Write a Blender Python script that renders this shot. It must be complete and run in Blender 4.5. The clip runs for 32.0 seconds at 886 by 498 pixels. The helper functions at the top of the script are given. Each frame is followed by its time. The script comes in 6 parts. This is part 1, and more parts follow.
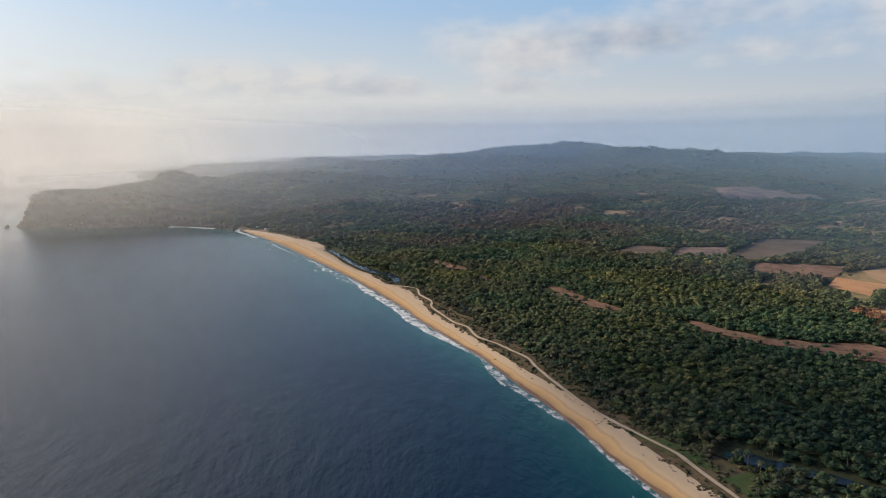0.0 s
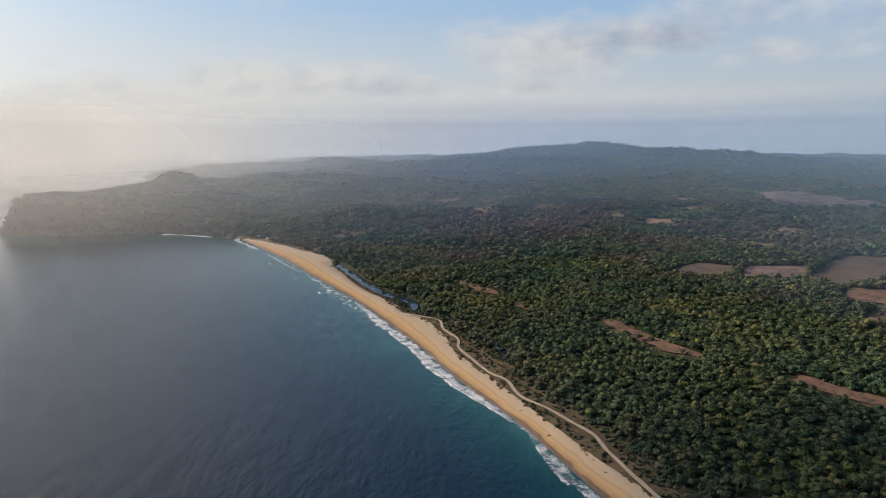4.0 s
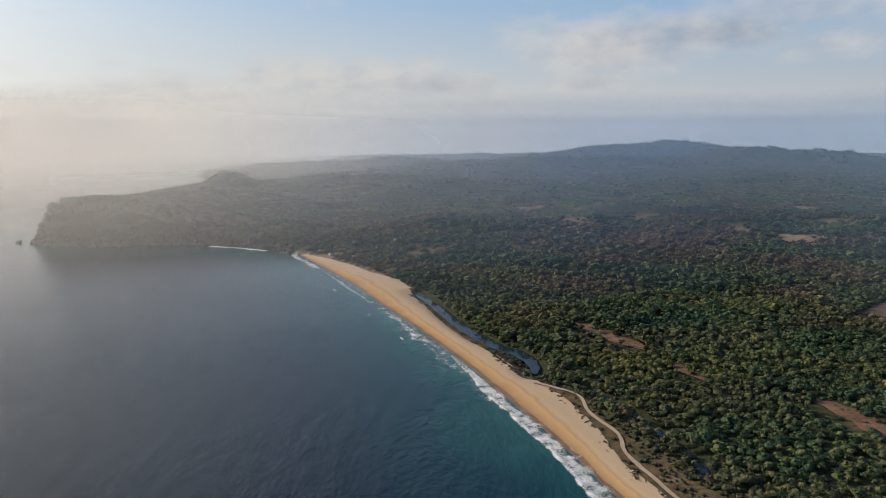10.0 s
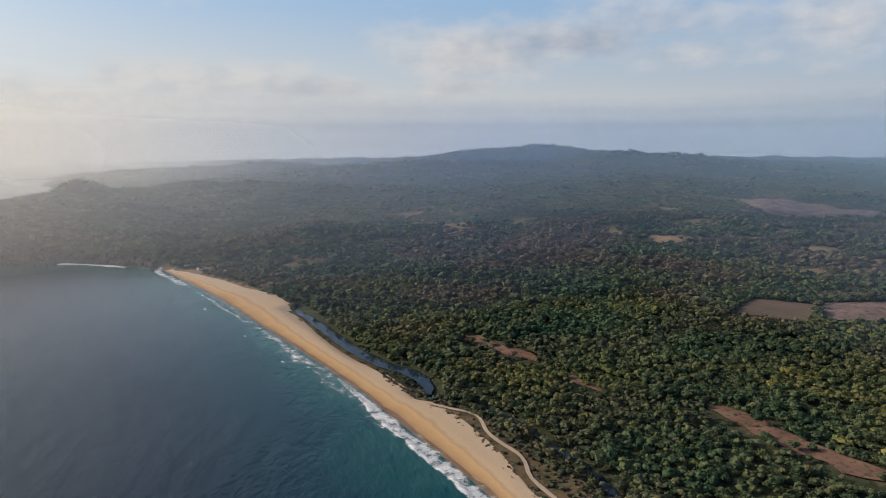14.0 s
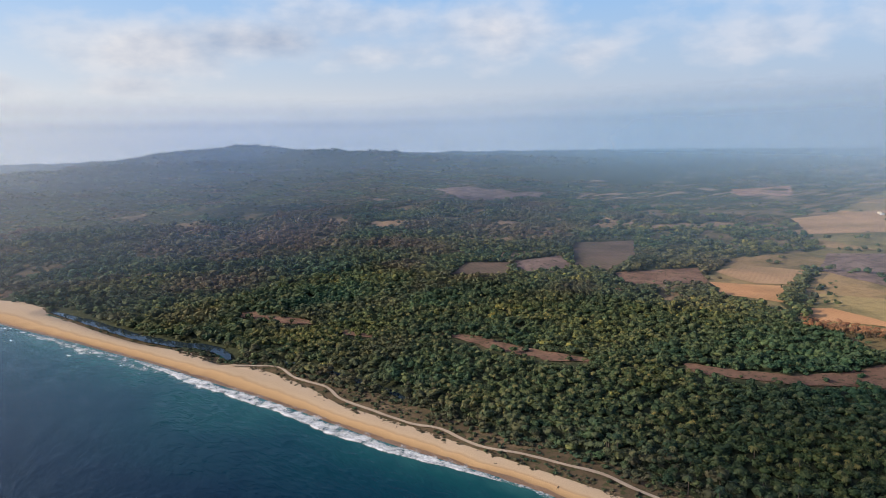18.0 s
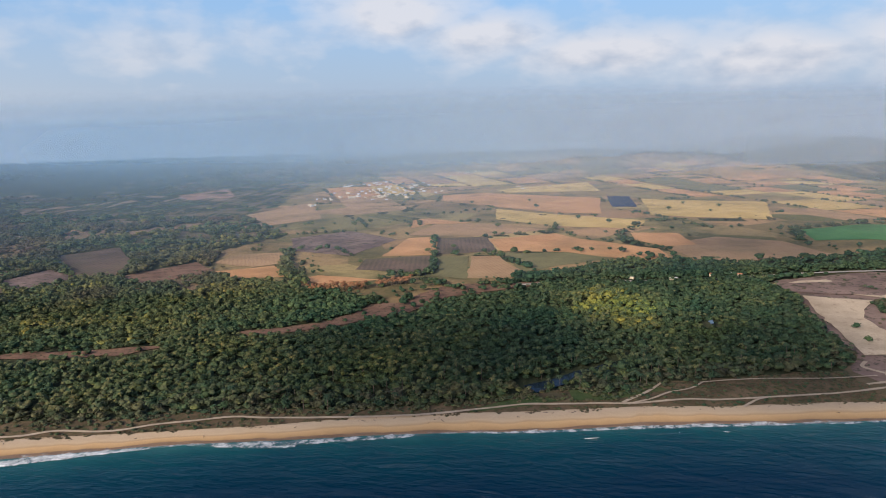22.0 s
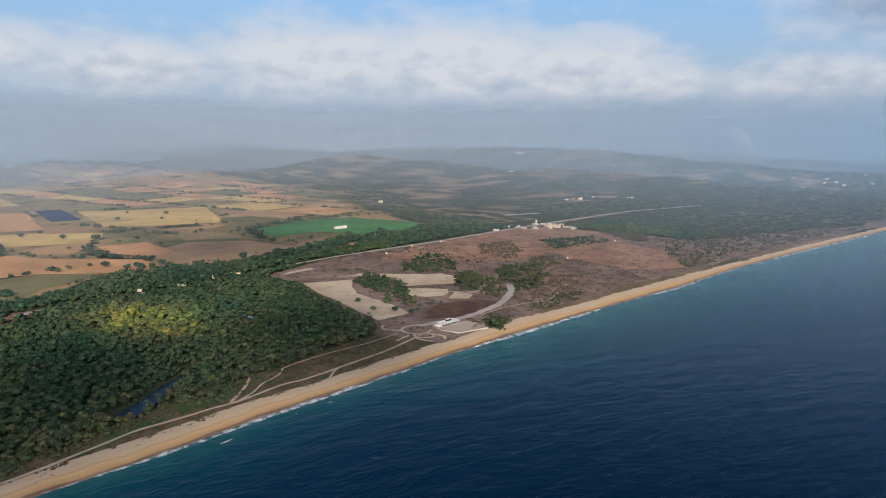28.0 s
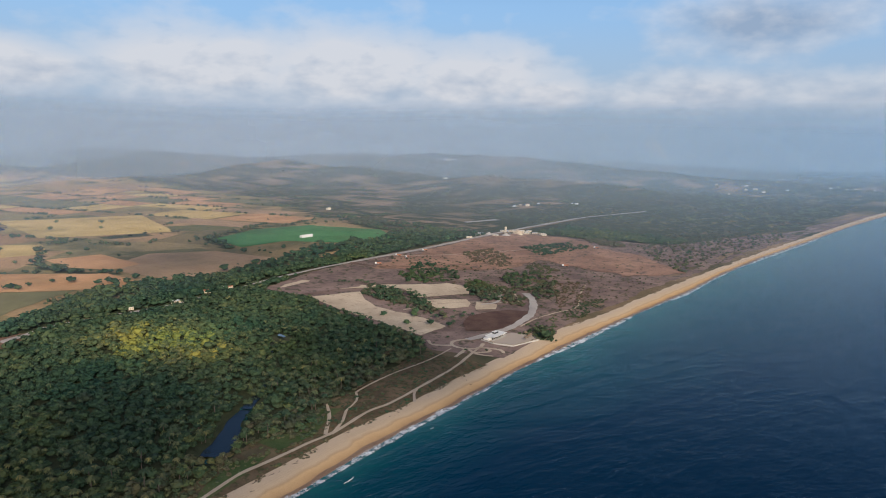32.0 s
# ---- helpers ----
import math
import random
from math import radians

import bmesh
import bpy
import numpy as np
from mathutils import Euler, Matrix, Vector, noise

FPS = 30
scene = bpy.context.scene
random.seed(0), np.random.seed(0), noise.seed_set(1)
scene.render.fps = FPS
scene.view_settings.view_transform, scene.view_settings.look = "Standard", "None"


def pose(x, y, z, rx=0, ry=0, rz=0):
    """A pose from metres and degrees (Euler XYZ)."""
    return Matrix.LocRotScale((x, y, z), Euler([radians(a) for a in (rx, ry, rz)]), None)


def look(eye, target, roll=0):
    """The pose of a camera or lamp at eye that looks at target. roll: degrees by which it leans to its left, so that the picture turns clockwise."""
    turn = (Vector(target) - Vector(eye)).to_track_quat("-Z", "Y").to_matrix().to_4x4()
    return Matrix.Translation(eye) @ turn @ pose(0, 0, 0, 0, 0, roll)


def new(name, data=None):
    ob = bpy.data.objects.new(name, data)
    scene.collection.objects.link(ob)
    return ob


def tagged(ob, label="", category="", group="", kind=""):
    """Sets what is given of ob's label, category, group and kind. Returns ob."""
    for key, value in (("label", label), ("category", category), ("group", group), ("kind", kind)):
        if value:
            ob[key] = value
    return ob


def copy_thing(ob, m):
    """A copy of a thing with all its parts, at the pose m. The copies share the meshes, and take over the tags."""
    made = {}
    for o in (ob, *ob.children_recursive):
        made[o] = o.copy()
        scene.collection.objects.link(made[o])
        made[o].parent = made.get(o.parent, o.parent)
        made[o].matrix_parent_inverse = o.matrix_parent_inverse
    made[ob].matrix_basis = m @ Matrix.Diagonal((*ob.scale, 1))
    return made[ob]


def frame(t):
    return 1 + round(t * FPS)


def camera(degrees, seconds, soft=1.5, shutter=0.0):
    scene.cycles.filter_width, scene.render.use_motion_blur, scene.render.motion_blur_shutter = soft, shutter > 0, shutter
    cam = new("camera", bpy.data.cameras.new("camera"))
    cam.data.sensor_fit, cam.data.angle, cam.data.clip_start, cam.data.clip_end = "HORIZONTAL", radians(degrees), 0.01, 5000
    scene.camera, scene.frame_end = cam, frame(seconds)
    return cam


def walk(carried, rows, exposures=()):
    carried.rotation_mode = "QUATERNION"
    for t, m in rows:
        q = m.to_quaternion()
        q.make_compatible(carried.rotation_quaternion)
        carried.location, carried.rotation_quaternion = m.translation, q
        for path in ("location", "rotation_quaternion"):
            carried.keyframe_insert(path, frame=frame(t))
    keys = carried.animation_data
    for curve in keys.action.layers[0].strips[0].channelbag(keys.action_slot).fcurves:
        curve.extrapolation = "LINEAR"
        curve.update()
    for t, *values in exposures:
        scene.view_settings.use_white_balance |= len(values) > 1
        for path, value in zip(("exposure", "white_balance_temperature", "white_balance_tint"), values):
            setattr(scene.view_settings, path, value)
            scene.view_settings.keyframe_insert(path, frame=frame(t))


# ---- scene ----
# ================= camera and path =================
cam = camera(63.39, 32.0, soft=1.0)
# seconds, place in metres, heading (to the left from +y), pitch, lean, in degrees
PATH = [
    (0.0, 0.00, -0.00, 174.54, -6.462, -9.490, -0.765),
    (0.5, -0.22, 17.98, 174.70, -5.687, -9.537, -0.697),
    (1.0, 0.37, 35.13, 174.30, -5.162, -9.577, -0.642),
    (1.5, 1.29, 52.42, 173.91, -5.161, -9.584, -0.657),
    (2.0, 2.62, 69.86, 173.36, -5.144, -9.561, -0.532),
    (2.5, 3.88, 88.13, 173.04, -5.113, -9.555, -0.423),
    (3.0, 4.81, 106.87, 172.44, -5.108, -9.525, -0.484),
    (3.5, 5.15, 125.33, 172.21, -5.119, -9.509, -0.552),
    (5.5, 2.23, 194.82, 168.69, -5.115, -9.162, -0.899),
    (6.0, -3.94, 210.17, 168.46, -3.955, -8.887, -0.870),
    (6.5, -12.77, 223.66, 168.62, -3.634, -8.794, -0.841),
    (7.0, -22.13, 236.57, 169.15, -3.298, -8.840, -0.888),
    (7.5, -29.70, 250.50, 169.69, -3.022, -9.059, -0.929),
    (8.0, -33.94, 265.29, 170.00, -2.119, -9.338, -0.856),
    (8.5, -35.67, 281.01, 170.10, -1.479, -9.500, -0.696),
    (9.0, -35.93, 297.30, 170.38, -1.203, -9.593, -0.562),
    (9.5, -35.89, 314.36, 170.98, -1.073, -9.646, -0.530),
    (10.0, -35.74, 331.56, 171.20, -1.074, -9.641, -0.548),
    (10.5, -35.74, 348.31, 170.97, -1.138, -9.572, -0.495),
    (11.0, -36.44, 364.30, 170.93, -1.255, -9.454, -0.582),
    (11.5, -37.07, 376.07, 170.39, -1.168, -9.105, -0.781),
    (12.0, -35.82, 380.15, 169.68, -0.361, -9.112, -0.914),
    (12.5, -35.10, 380.70, 169.18, 0.231, -9.275, -0.867),
    (13.0, -35.46, 379.25, 169.51, -2.866, -9.499, -0.545),
    (13.5, -38.01, 374.05, 171.05, -7.521, -9.467, -0.467),
    (15.5, -56.51, 324.14, 176.17, -18.767, -9.703, -0.387),
    (16.0, -66.51, 311.96, 176.53, -21.787, -9.835, -0.583),
    (16.5, -80.04, 301.62, 175.94, -25.699, -9.783, -0.900),
    (17.0, -95.61, 293.82, 174.83, -28.821, -9.759, -1.161),
    (17.5, -112.01, 288.70, 173.68, -32.147, -9.706, -1.216),
    (18.0, -129.30, 285.82, 172.75, -35.060, -9.725, -1.103),
    (18.5, -147.03, 284.83, 171.91, -39.842, -9.720, -0.895),
    (19.0, -164.71, 285.78, 171.50, -45.199, -9.777, -0.888),
    (19.5, -182.35, 288.47, 170.83, -50.491, -9.739, -0.946),
    (20.0, -199.01, 293.18, 170.65, -55.948, -9.767, -0.899),
    (20.5, -214.77, 299.46, 170.76, -62.142, -9.815, -0.750),
    (21.0, -228.71, 307.13, 170.82, -67.973, -9.798, -0.777),
    (21.5, -241.11, 314.25, 170.36, -74.068, -9.767, -0.813),
    (22.0, -252.95, 316.56, 170.10, -79.969, -9.688, -1.088),
    (22.5, -264.90, 312.35, 170.41, -86.389, -9.483, -0.771),
    (23.0, -277.40, 304.66, 170.75, -92.202, -9.264, -0.253),
    (23.5, -289.03, 301.66, 170.98, -96.966, -9.110, 0.448),
    (24.0, -297.64, 308.11, 170.93, -101.314, -9.184, 0.484),
    (24.5, -301.85, 321.50, 170.60, -106.286, -9.464, 0.304),
    (25.0, -300.30, 338.23, 170.52, -110.708, -9.639, 0.058),
    (25.5, -294.96, 355.03, 170.81, -115.712, -9.680, 0.016),
    (26.0, -286.71, 370.90, 171.10, -121.393, -9.650, 0.020),
    (26.5, -277.20, 386.18, 170.93, -126.884, -9.488, 0.051),
    (28.5, -236.28, 445.11, 169.95, -126.622, -9.337, 0.189),
    (29.0, -225.21, 458.93, 169.33, -126.577, -9.273, 0.298),
    (29.5, -213.05, 471.50, 168.46, -126.488, -9.098, 0.372),
    (30.0, -199.59, 481.86, 167.55, -126.438, -9.042, 0.505),
    (30.5, -184.85, 487.99, 167.65, -126.652, -9.024, 0.555),
    (31.0, -169.38, 492.08, 167.97, -126.872, -8.871, 0.653),
    (31.5, -153.65, 497.43, 167.20, -130.374, -8.824, 0.904),
    (32.0, -137.92, 504.30, 165.57, -135.149, -8.748, 0.747),
]


def aim(x, y, z, yaw, pitch, lean):
    a, b = radians(yaw), radians(pitch)
    ahead = (-math.sin(a) * math.cos(b), math.cos(a) * math.cos(b), math.sin(b))
    return look((x, y, z), (x + 100 * ahead[0], y + 100 * ahead[1], z + 100 * ahead[2]), lean)


walk(cam, [(t, aim(*p)) for t, *p in PATH], exposures=[(0, -0.02, 6150, 8), (7, -0.16, 6150, 8), (13, -0.20, 6150, 8), (17, 0.14, 5950, 10), (20, 0.14, 5900, 10), (24, 0.0, 5850, 8), (32, -0.05, 5800, 7)])

# ================= sky and sun =================
SUN_YAW, SUN_UP = 62.0, 24.0


def math_node(nt, op, a, b=None, c=None):
    n = nt.nodes.new("ShaderNodeMath")
    n.operation = op
    for i, v in enumerate((a, b, c)):
        if v is None:
            continue
        if isinstance(v, (int, float)):
            n.inputs[i].default_value = v
        else:
            nt.links.new(v, n.inputs[i])
    return n.outputs[0]


def ramp_node(nt, value, *stops):
    n = nt.nodes.new("ShaderNodeValToRGB")
    while len(n.color_ramp.elements) < len(stops):
        n.color_ramp.elements.new(0.5)
    for e, (p, c) in zip(n.color_ramp.elements, stops):
        e.position = p
        e.color = (*c, 1) if isinstance(c, tuple) else (c, c, c, 1)
    nt.links.new(value, n.inputs[0])
    return n.outputs[0]


def mix_node(nt, fac, a, b, how="MIX"):
    n = nt.nodes.new("ShaderNodeMix")
    n.data_type, n.blend_type = "RGBA", how
    for sock, v in ((n.inputs[0], fac), (n.inputs[6], a), (n.inputs[7], b)):
        if isinstance(v, (int, float)):
            sock.default_value = v
        elif isinstance(v, tuple):
            sock.default_value = (*v, 1)
        else:
            nt.links.new(v, sock)
    return n.outputs[2]


def noise_node(nt, vector, scale, detail=4.0, rough=0.55, out=0):
    n = nt.nodes.new("ShaderNodeTexNoise")
    n.inputs["Scale"].default_value, n.inputs["Detail"].default_value, n.inputs["Roughness"].default_value = scale, detail, rough
    if vector is not None:
        nt.links.new(vector, n.inputs["Vector"])
    return n.outputs[out]


def build_world():
    w = bpy.data.worlds.new("evening_sky")
    w.use_nodes = True
    scene.world = w
    nt = w.node_tree
    nt.nodes.clear()
    out, bg = nt.nodes.new("ShaderNodeOutputWorld"), nt.nodes.new("ShaderNodeBackground")
    sky = nt.nodes.new("ShaderNodeTexSky")
    sky.sky_type, sky.sun_disc = "NISHITA", False
    sky.sun_elevation, sky.sun_rotation = radians(SUN_UP), radians(-SUN_YAW)
    sky.air_density, sky.dust_density, sky.ozone_density = 1.0, 1.2, 1.5
    pale = nt.nodes.new("ShaderNodeVectorMath")
    pale.operation = "SCALE"
    pale.inputs["Scale"].default_value = 0.11
    nt.links.new(sky.outputs[0], pale.inputs[0])
    co = nt.nodes.new("ShaderNodeTexCoord").outputs["Generated"]
    sep = nt.nodes.new("ShaderNodeSeparateXYZ")
    nt.links.new(co, sep.inputs[0])
    x, y, z = sep.outputs
    m = lambda *a: math_node(nt, *a)
    el = m("MULTIPLY", m("ARCSINE", z), 57.2958)
    yaw = m("MULTIPLY", m("ARCTAN2", m("MULTIPLY", x, -1.0), y), 57.2958)
    # closeness to the sun's bearing, 0 to 1
    a = radians(SUN_YAW)
    near = m("MULTIPLY_ADD", m("ADD", m("MULTIPLY", x, -math.sin(a)), m("MULTIPLY", y, math.cos(a))), 0.5, 0.5)
    # clear air: a pale blue that the moisture whitens towards the horizon
    air = mix_node(nt, 0.72, pale.outputs[0], ramp_node(nt, m("MULTIPLY_ADD", el, 0.03, 0.0), (0.0, (0.44, 0.53, 0.66)), (0.32, (0.33, 0.53, 0.80)), (0.55, (0.09, 0.25, 0.60)), (1.0, (0.022, 0.09, 0.36))))
    low = mix_node(nt, ramp_node(nt, near, (0.15, 0.0), (0.88, 1.0)), (0.41, 0.46, 0.54), (0.83, 0.76, 0.66))
    moist = ramp_node(nt, m("MULTIPLY_ADD", el, 0.05, 0.05), (0.0, 1.0), (0.10, 0.95), (0.24, 0.5), (0.5, 0.04))
    base = mix_node(nt, moist, air, low)
    glow = m("MULTIPLY", m("POWER", near, 5.0), ramp_node(nt, m("MULTIPLY_ADD", el, 0.02, 0.05), (0.0, 1.0), (0.9, 0.0)))
    base = mix_node(nt, m("MINIMUM", m("MULTIPLY", glow, 0.9), 0.85), base, (0.86, 0.83, 0.78))
    b = radians(SUN_UP)
    toward = m("ADD", m("MULTIPLY", m("ADD", m("MULTIPLY", x, -math.sin(a)), m("MULTIPLY", y, math.cos(a))), math.cos(b)), m("MULTIPLY", z, math.sin(b)))
    halo = m("MULTIPLY", m("POWER", m("MAXIMUM", toward, 0.0), 9.0), 1.1)
    dim = m("MULTIPLY", m("SUBTRACT", 1.0, near), ramp_node(nt, m("MULTIPLY", el, 0.02), (0.2, 0.0), (0.4, 0.6)))
    base = mix_node(nt, dim, base, (0.0, 0.02, 0.08))
    # brighter high sky on the sun's side, above the view, added to lighten the sea
    veil = m("MULTIPLY", m("POWER", near, 7.0), ramp_node(nt, m("MULTIPLY", el, 0.02), (0.22, 0.0), (0.5, 1.0)))
    base = mix_node(nt, m("MINIMUM", m("MULTIPLY", veil, 2.2), 1.0), base, (1.5, 1.45, 1.36))
    base = mix_node(nt, 1.0, base, mix_node(nt, halo, (0.0, 0.0, 0.0), (1.0, 0.90, 0.74)), "ADD")
    # clouds: a broken field seen from below, thicker in a few banks
    flat = nt.nodes.new("ShaderNodeCombineXYZ")
    up = m("ADD", m("MAXIMUM", z, 0.0), 0.10)
    nt.links.new(m("DIVIDE", x, up), flat.inputs[0])
    nt.links.new(m("DIVIDE", y, up), flat.inputs[1])
    puffs = noise_node(nt, flat.outputs[0], 0.85, 7.0, 0.56)
    scaled = nt.nodes.new("ShaderNodeCombineXYZ")
    nt.links.new(m("MULTIPLY", yaw, 0.18), scaled.inputs[0])
    nt.links.new(m("MULTIPLY", el, 0.34), scaled.inputs[1])
    edge = noise_node(nt, scaled.outputs[0], 1.0, 4.0, 0.5)
    lumps = noise_node(nt, scaled.outputs[0], 2.3, 4.0, 0.5)
    total = None
    dark = None
    for cy, ce, sy, se, amp, shade in ((6.5, 3.7, 8.5, 1.5, 0.85, 0.10), (-1.5, 3.3, 4.5, 0.9, 0.75, 0.65), (19, 2.6, 9, 1.6, 0.55, 0.15), (-13.5, 5.9, 6.0, 1.8, 0.95, 0.10), (-20.5, 6.6, 6.5, 1.5, 0.85, 0.65),
                                      (-12.5, 3.3, 3.2, 0.9, 0.75, 0.35), (-28, 8.0, 8, 1.9, 0.5, 0.5), (-39.5, 7.2, 5.0, 2.0, 0.75, 0.2), (-31, 5.6, 6, 1.3, 0.35, 0.4), (-47, 5.2, 5, 1.3, 0.35, 0.4), (-60, 6.6, 9, 2.4, 0.42, 0.15),
                                      (-77, 8.6, 5.5, 1.9, 1.1, 0.0), (-84, 6.8, 5.5, 1.6, 1.05, 0.05), (-93, 5.2, 7, 1.7, 1.05, 0.1), (-104, 4.6, 8, 1.8, 1.0, 0.1),
                                      (-117, 5.4, 9, 2.7, 1.1, 0.0), (-128, 5.2, 9, 2.8, 1.15, 0.0), (-137, 4.6, 7, 2.6, 1.05, 0.05), (-143, 3.4, 3.5, 1.3, 1.1, 0.0), (-158, 8.4, 7, 2.2, 0.9, 0.85), (-154, 3.6, 9, 1.6, 0.75, 0.25), (-168, 3.4, 12, 2.0, 0.6, 0.3)):
        dx, dy = m("DIVIDE", m("SUBTRACT", yaw, cy), sy), m("DIVIDE", m("SUBTRACT", el, ce), se)
        blob = m("MULTIPLY", m("EXPONENT", m("MULTIPLY", m("ADD", m("MULTIPLY", dx, dx), m("MULTIPLY", dy, dy)), -1.0)), amp)
        total = blob if total is None else m("MAXIMUM", total, blob)
        low_side = m("MULTIPLY", blob, m("MULTIPLY_ADD", dy, -0.25, shade))
        dark = low_side if dark is None else m("ADD", dark, low_side)
    cover = m("ADD", m("MULTIPLY", total, 1.1), m("MULTIPLY_ADD", edge, 1.0, -0.48))
    cover = m("ADD", cover, m("MULTIPLY", m("SUBTRACT", lumps, 0.5), 0.35))
    cover = m("MAXIMUM", cover, m("MULTIPLY", m("MULTIPLY", m("MULTIPLY_ADD", puffs, 1.2, -0.44), ramp_node(nt, near, (0.25, 0.25), (0.75, 1.0))), ramp_node(nt, m("MULTIPLY_ADD", el, 0.025, 0.0), (0.15, 0.0), (0.35, 0.7), (0.6, 0.15))))
    body = ramp_node(nt, cover, (0.12, 0.0), (0.42, 0.5), (0.95, 0.95))
    lit = mix_node(nt, ramp_node(nt, near, (0.1, 0.0), (0.9, 1.0)), (0.80, 0.73, 0.69), (0.76, 0.70, 0.64))
    shady = mix_node(nt, ramp_node(nt, near, (0.2, 0.0), (0.95, 1.0)), (0.34, 0.39, 0.48), (0.46, 0.46, 0.50))
    tone = m("ADD", m("MULTIPLY", dark, 0.8), m("MULTIPLY_ADD", lumps, -1.1, 0.62))
    cloud = mix_node(nt, ramp_node(nt, tone, (0.05, 0.0), (0.7, 1.0)), lit, shady)
    fade = ramp_node(nt, m("MULTIPLY_ADD", el, 0.1, 0.1), (0.12, 0.0), (0.36, 0.85))
    final = mix_node(nt, m("MULTIPLY", body, fade), base, cloud)
    nt.links.new(final, bg.inputs[0])
    bg.inputs[1].default_value = 1.0
    nt.links.new(bg.outputs[0], out.inputs[0])


build_world()
sun = new("sun", bpy.data.lights.new("sun", "SUN"))
sun.data.energy, sun.data.angle, sun.data.color = 5.0, radians(2.0), (1.0, 0.81, 0.61)
_a, _b = radians(SUN_YAW), radians(SUN_UP)
sun.matrix_world = look((-2000 * math.sin(_a) * math.cos(_b), 2000 * math.cos(_a) * math.cos(_b), 2000 * math.sin(_b)), (0, 0, 0))

# ================= materials =================


def material(name, rough=0.85, spec=0.3):
    """A node material: its tree, its shader and its object-space place in metres."""
    mat = bpy.data.materials.new(name)
    mat.use_nodes = True
    nt = mat.node_tree
    p = nt.nodes["Principled BSDF"]
    p.inputs["Roughness"].default_value = rough
    p.inputs["Specular IOR Level"].default_value = spec
    return mat, nt, p


def place_of(nt, world=True):
    if world:
        return nt.nodes.new("ShaderNodeNewGeometry").outputs["Position"]
    return nt.nodes.new("ShaderNodeTexCoord").outputs["Object"]


def bump_node(nt, p, height, strength, distance):
    b = nt.nodes.new("ShaderNodeBump")
    b.inputs["Strength"].default_value, b.inputs["Distance"].default_value = strength, distance
    nt.links.new(height, b.inputs["Height"])
    nt.links.new(b.outputs[0], p.inputs["Normal"])


def soil(name, dark, light, patch=60.0, grain=1.2, third=None, share=0.5, rough=0.95):
    """Earth, sand or grass: two tones in patches, a third one in spots, and a fine grain."""
    mat, nt, p = material(name, rough, 0.1)
    co = place_of(nt)
    big = noise_node(nt, co, 1.0 / patch, 5.0, 0.6)
    fine = noise_node(nt, co, grain, 4.0, 0.65)
    col = mix_node(nt, ramp_node(nt, big, (0.36, 0.0), (0.64, 1.0)), dark, light)
    if third:
        spots = noise_node(nt, co, 5.0 / patch, 5.0, 0.65)
        col = mix_node(nt, ramp_node(nt, spots, (share, 0.0), (share + 0.1, 0.9)), col, third)
    col = mix_node(nt, 0.5, col, ramp_node(nt, fine, (0.25, 0.45), (0.75, 1.0)), "MULTIPLY")
    nt.links.new(col, p.inputs["Base Color"])
    bump_node(nt, p, fine, 0.6, 0.5)
    return mat


def rows_soil(name, dark, light, spacing, yaw):
    """A cropped field: rows at a spacing and heading, with patches."""
    mat, nt, p = material(name, 0.95, 0.1)
    co = place_of(nt)
    mp = nt.nodes.new("ShaderNodeMapping")
    mp.inputs["Rotation"].default_value[2] = radians(yaw)
    nt.links.new(co, mp.inputs[0])
    wv = nt.nodes.new("ShaderNodeTexWave")
    wv.inputs["Scale"].default_value = 0.314 / spacing
    wv.inputs["Distortion"].default_value = 1.2
    nt.links.new(mp.outputs[0], wv.inputs[0])
    big = noise_node(nt, co, 0.02, 5.0, 0.6)
    fine = noise_node(nt, co, 0.8, 3.0, 0.6)
    regrowth = ramp_node(nt, noise_node(nt, co, 0.009, 4.0, 0.6), (0.48, 0.0), (0.66, 0.6))
    t = math_node(nt, "MULTIPLY_ADD", wv.outputs["Fac"], 0.16, math_node(nt, "MULTIPLY_ADD", big, 1.2, -0.2))
    col = mix_node(nt, ramp_node(nt, t, (0.25, 0.0), (0.7, 1.0)), dark, light)
    col = mix_node(nt, regrowth, col, tuple(0.45 * c + 0.55 * g for c, g in zip(dark, (0.13, 0.13, 0.065))))
    col = mix_node(nt, 0.4, col, ramp_node(nt, fine, (0.25, 0.5), (0.75, 1.0)), "MULTIPLY")
    nt.links.new(col, p.inputs["Base Color"])
    return mat


def plain(name, colour, rough=0.7, metal=0.0, wear=0.25, scale=0.8):
    mat, nt, p = material(name, rough, 0.3)
    co = place_of(nt, False)
    n = noise_node(nt, co, scale, 5.0, 0.6)
    dim = tuple(c * (1 - wear) for c in colour)
    nt.links.new(mix_node(nt, n, dim, colour), p.inputs["Base Color"])
    p.inputs["Metallic"].default_value = metal
    bump_node(nt, p, n, 0.2, 0.05)
    return mat


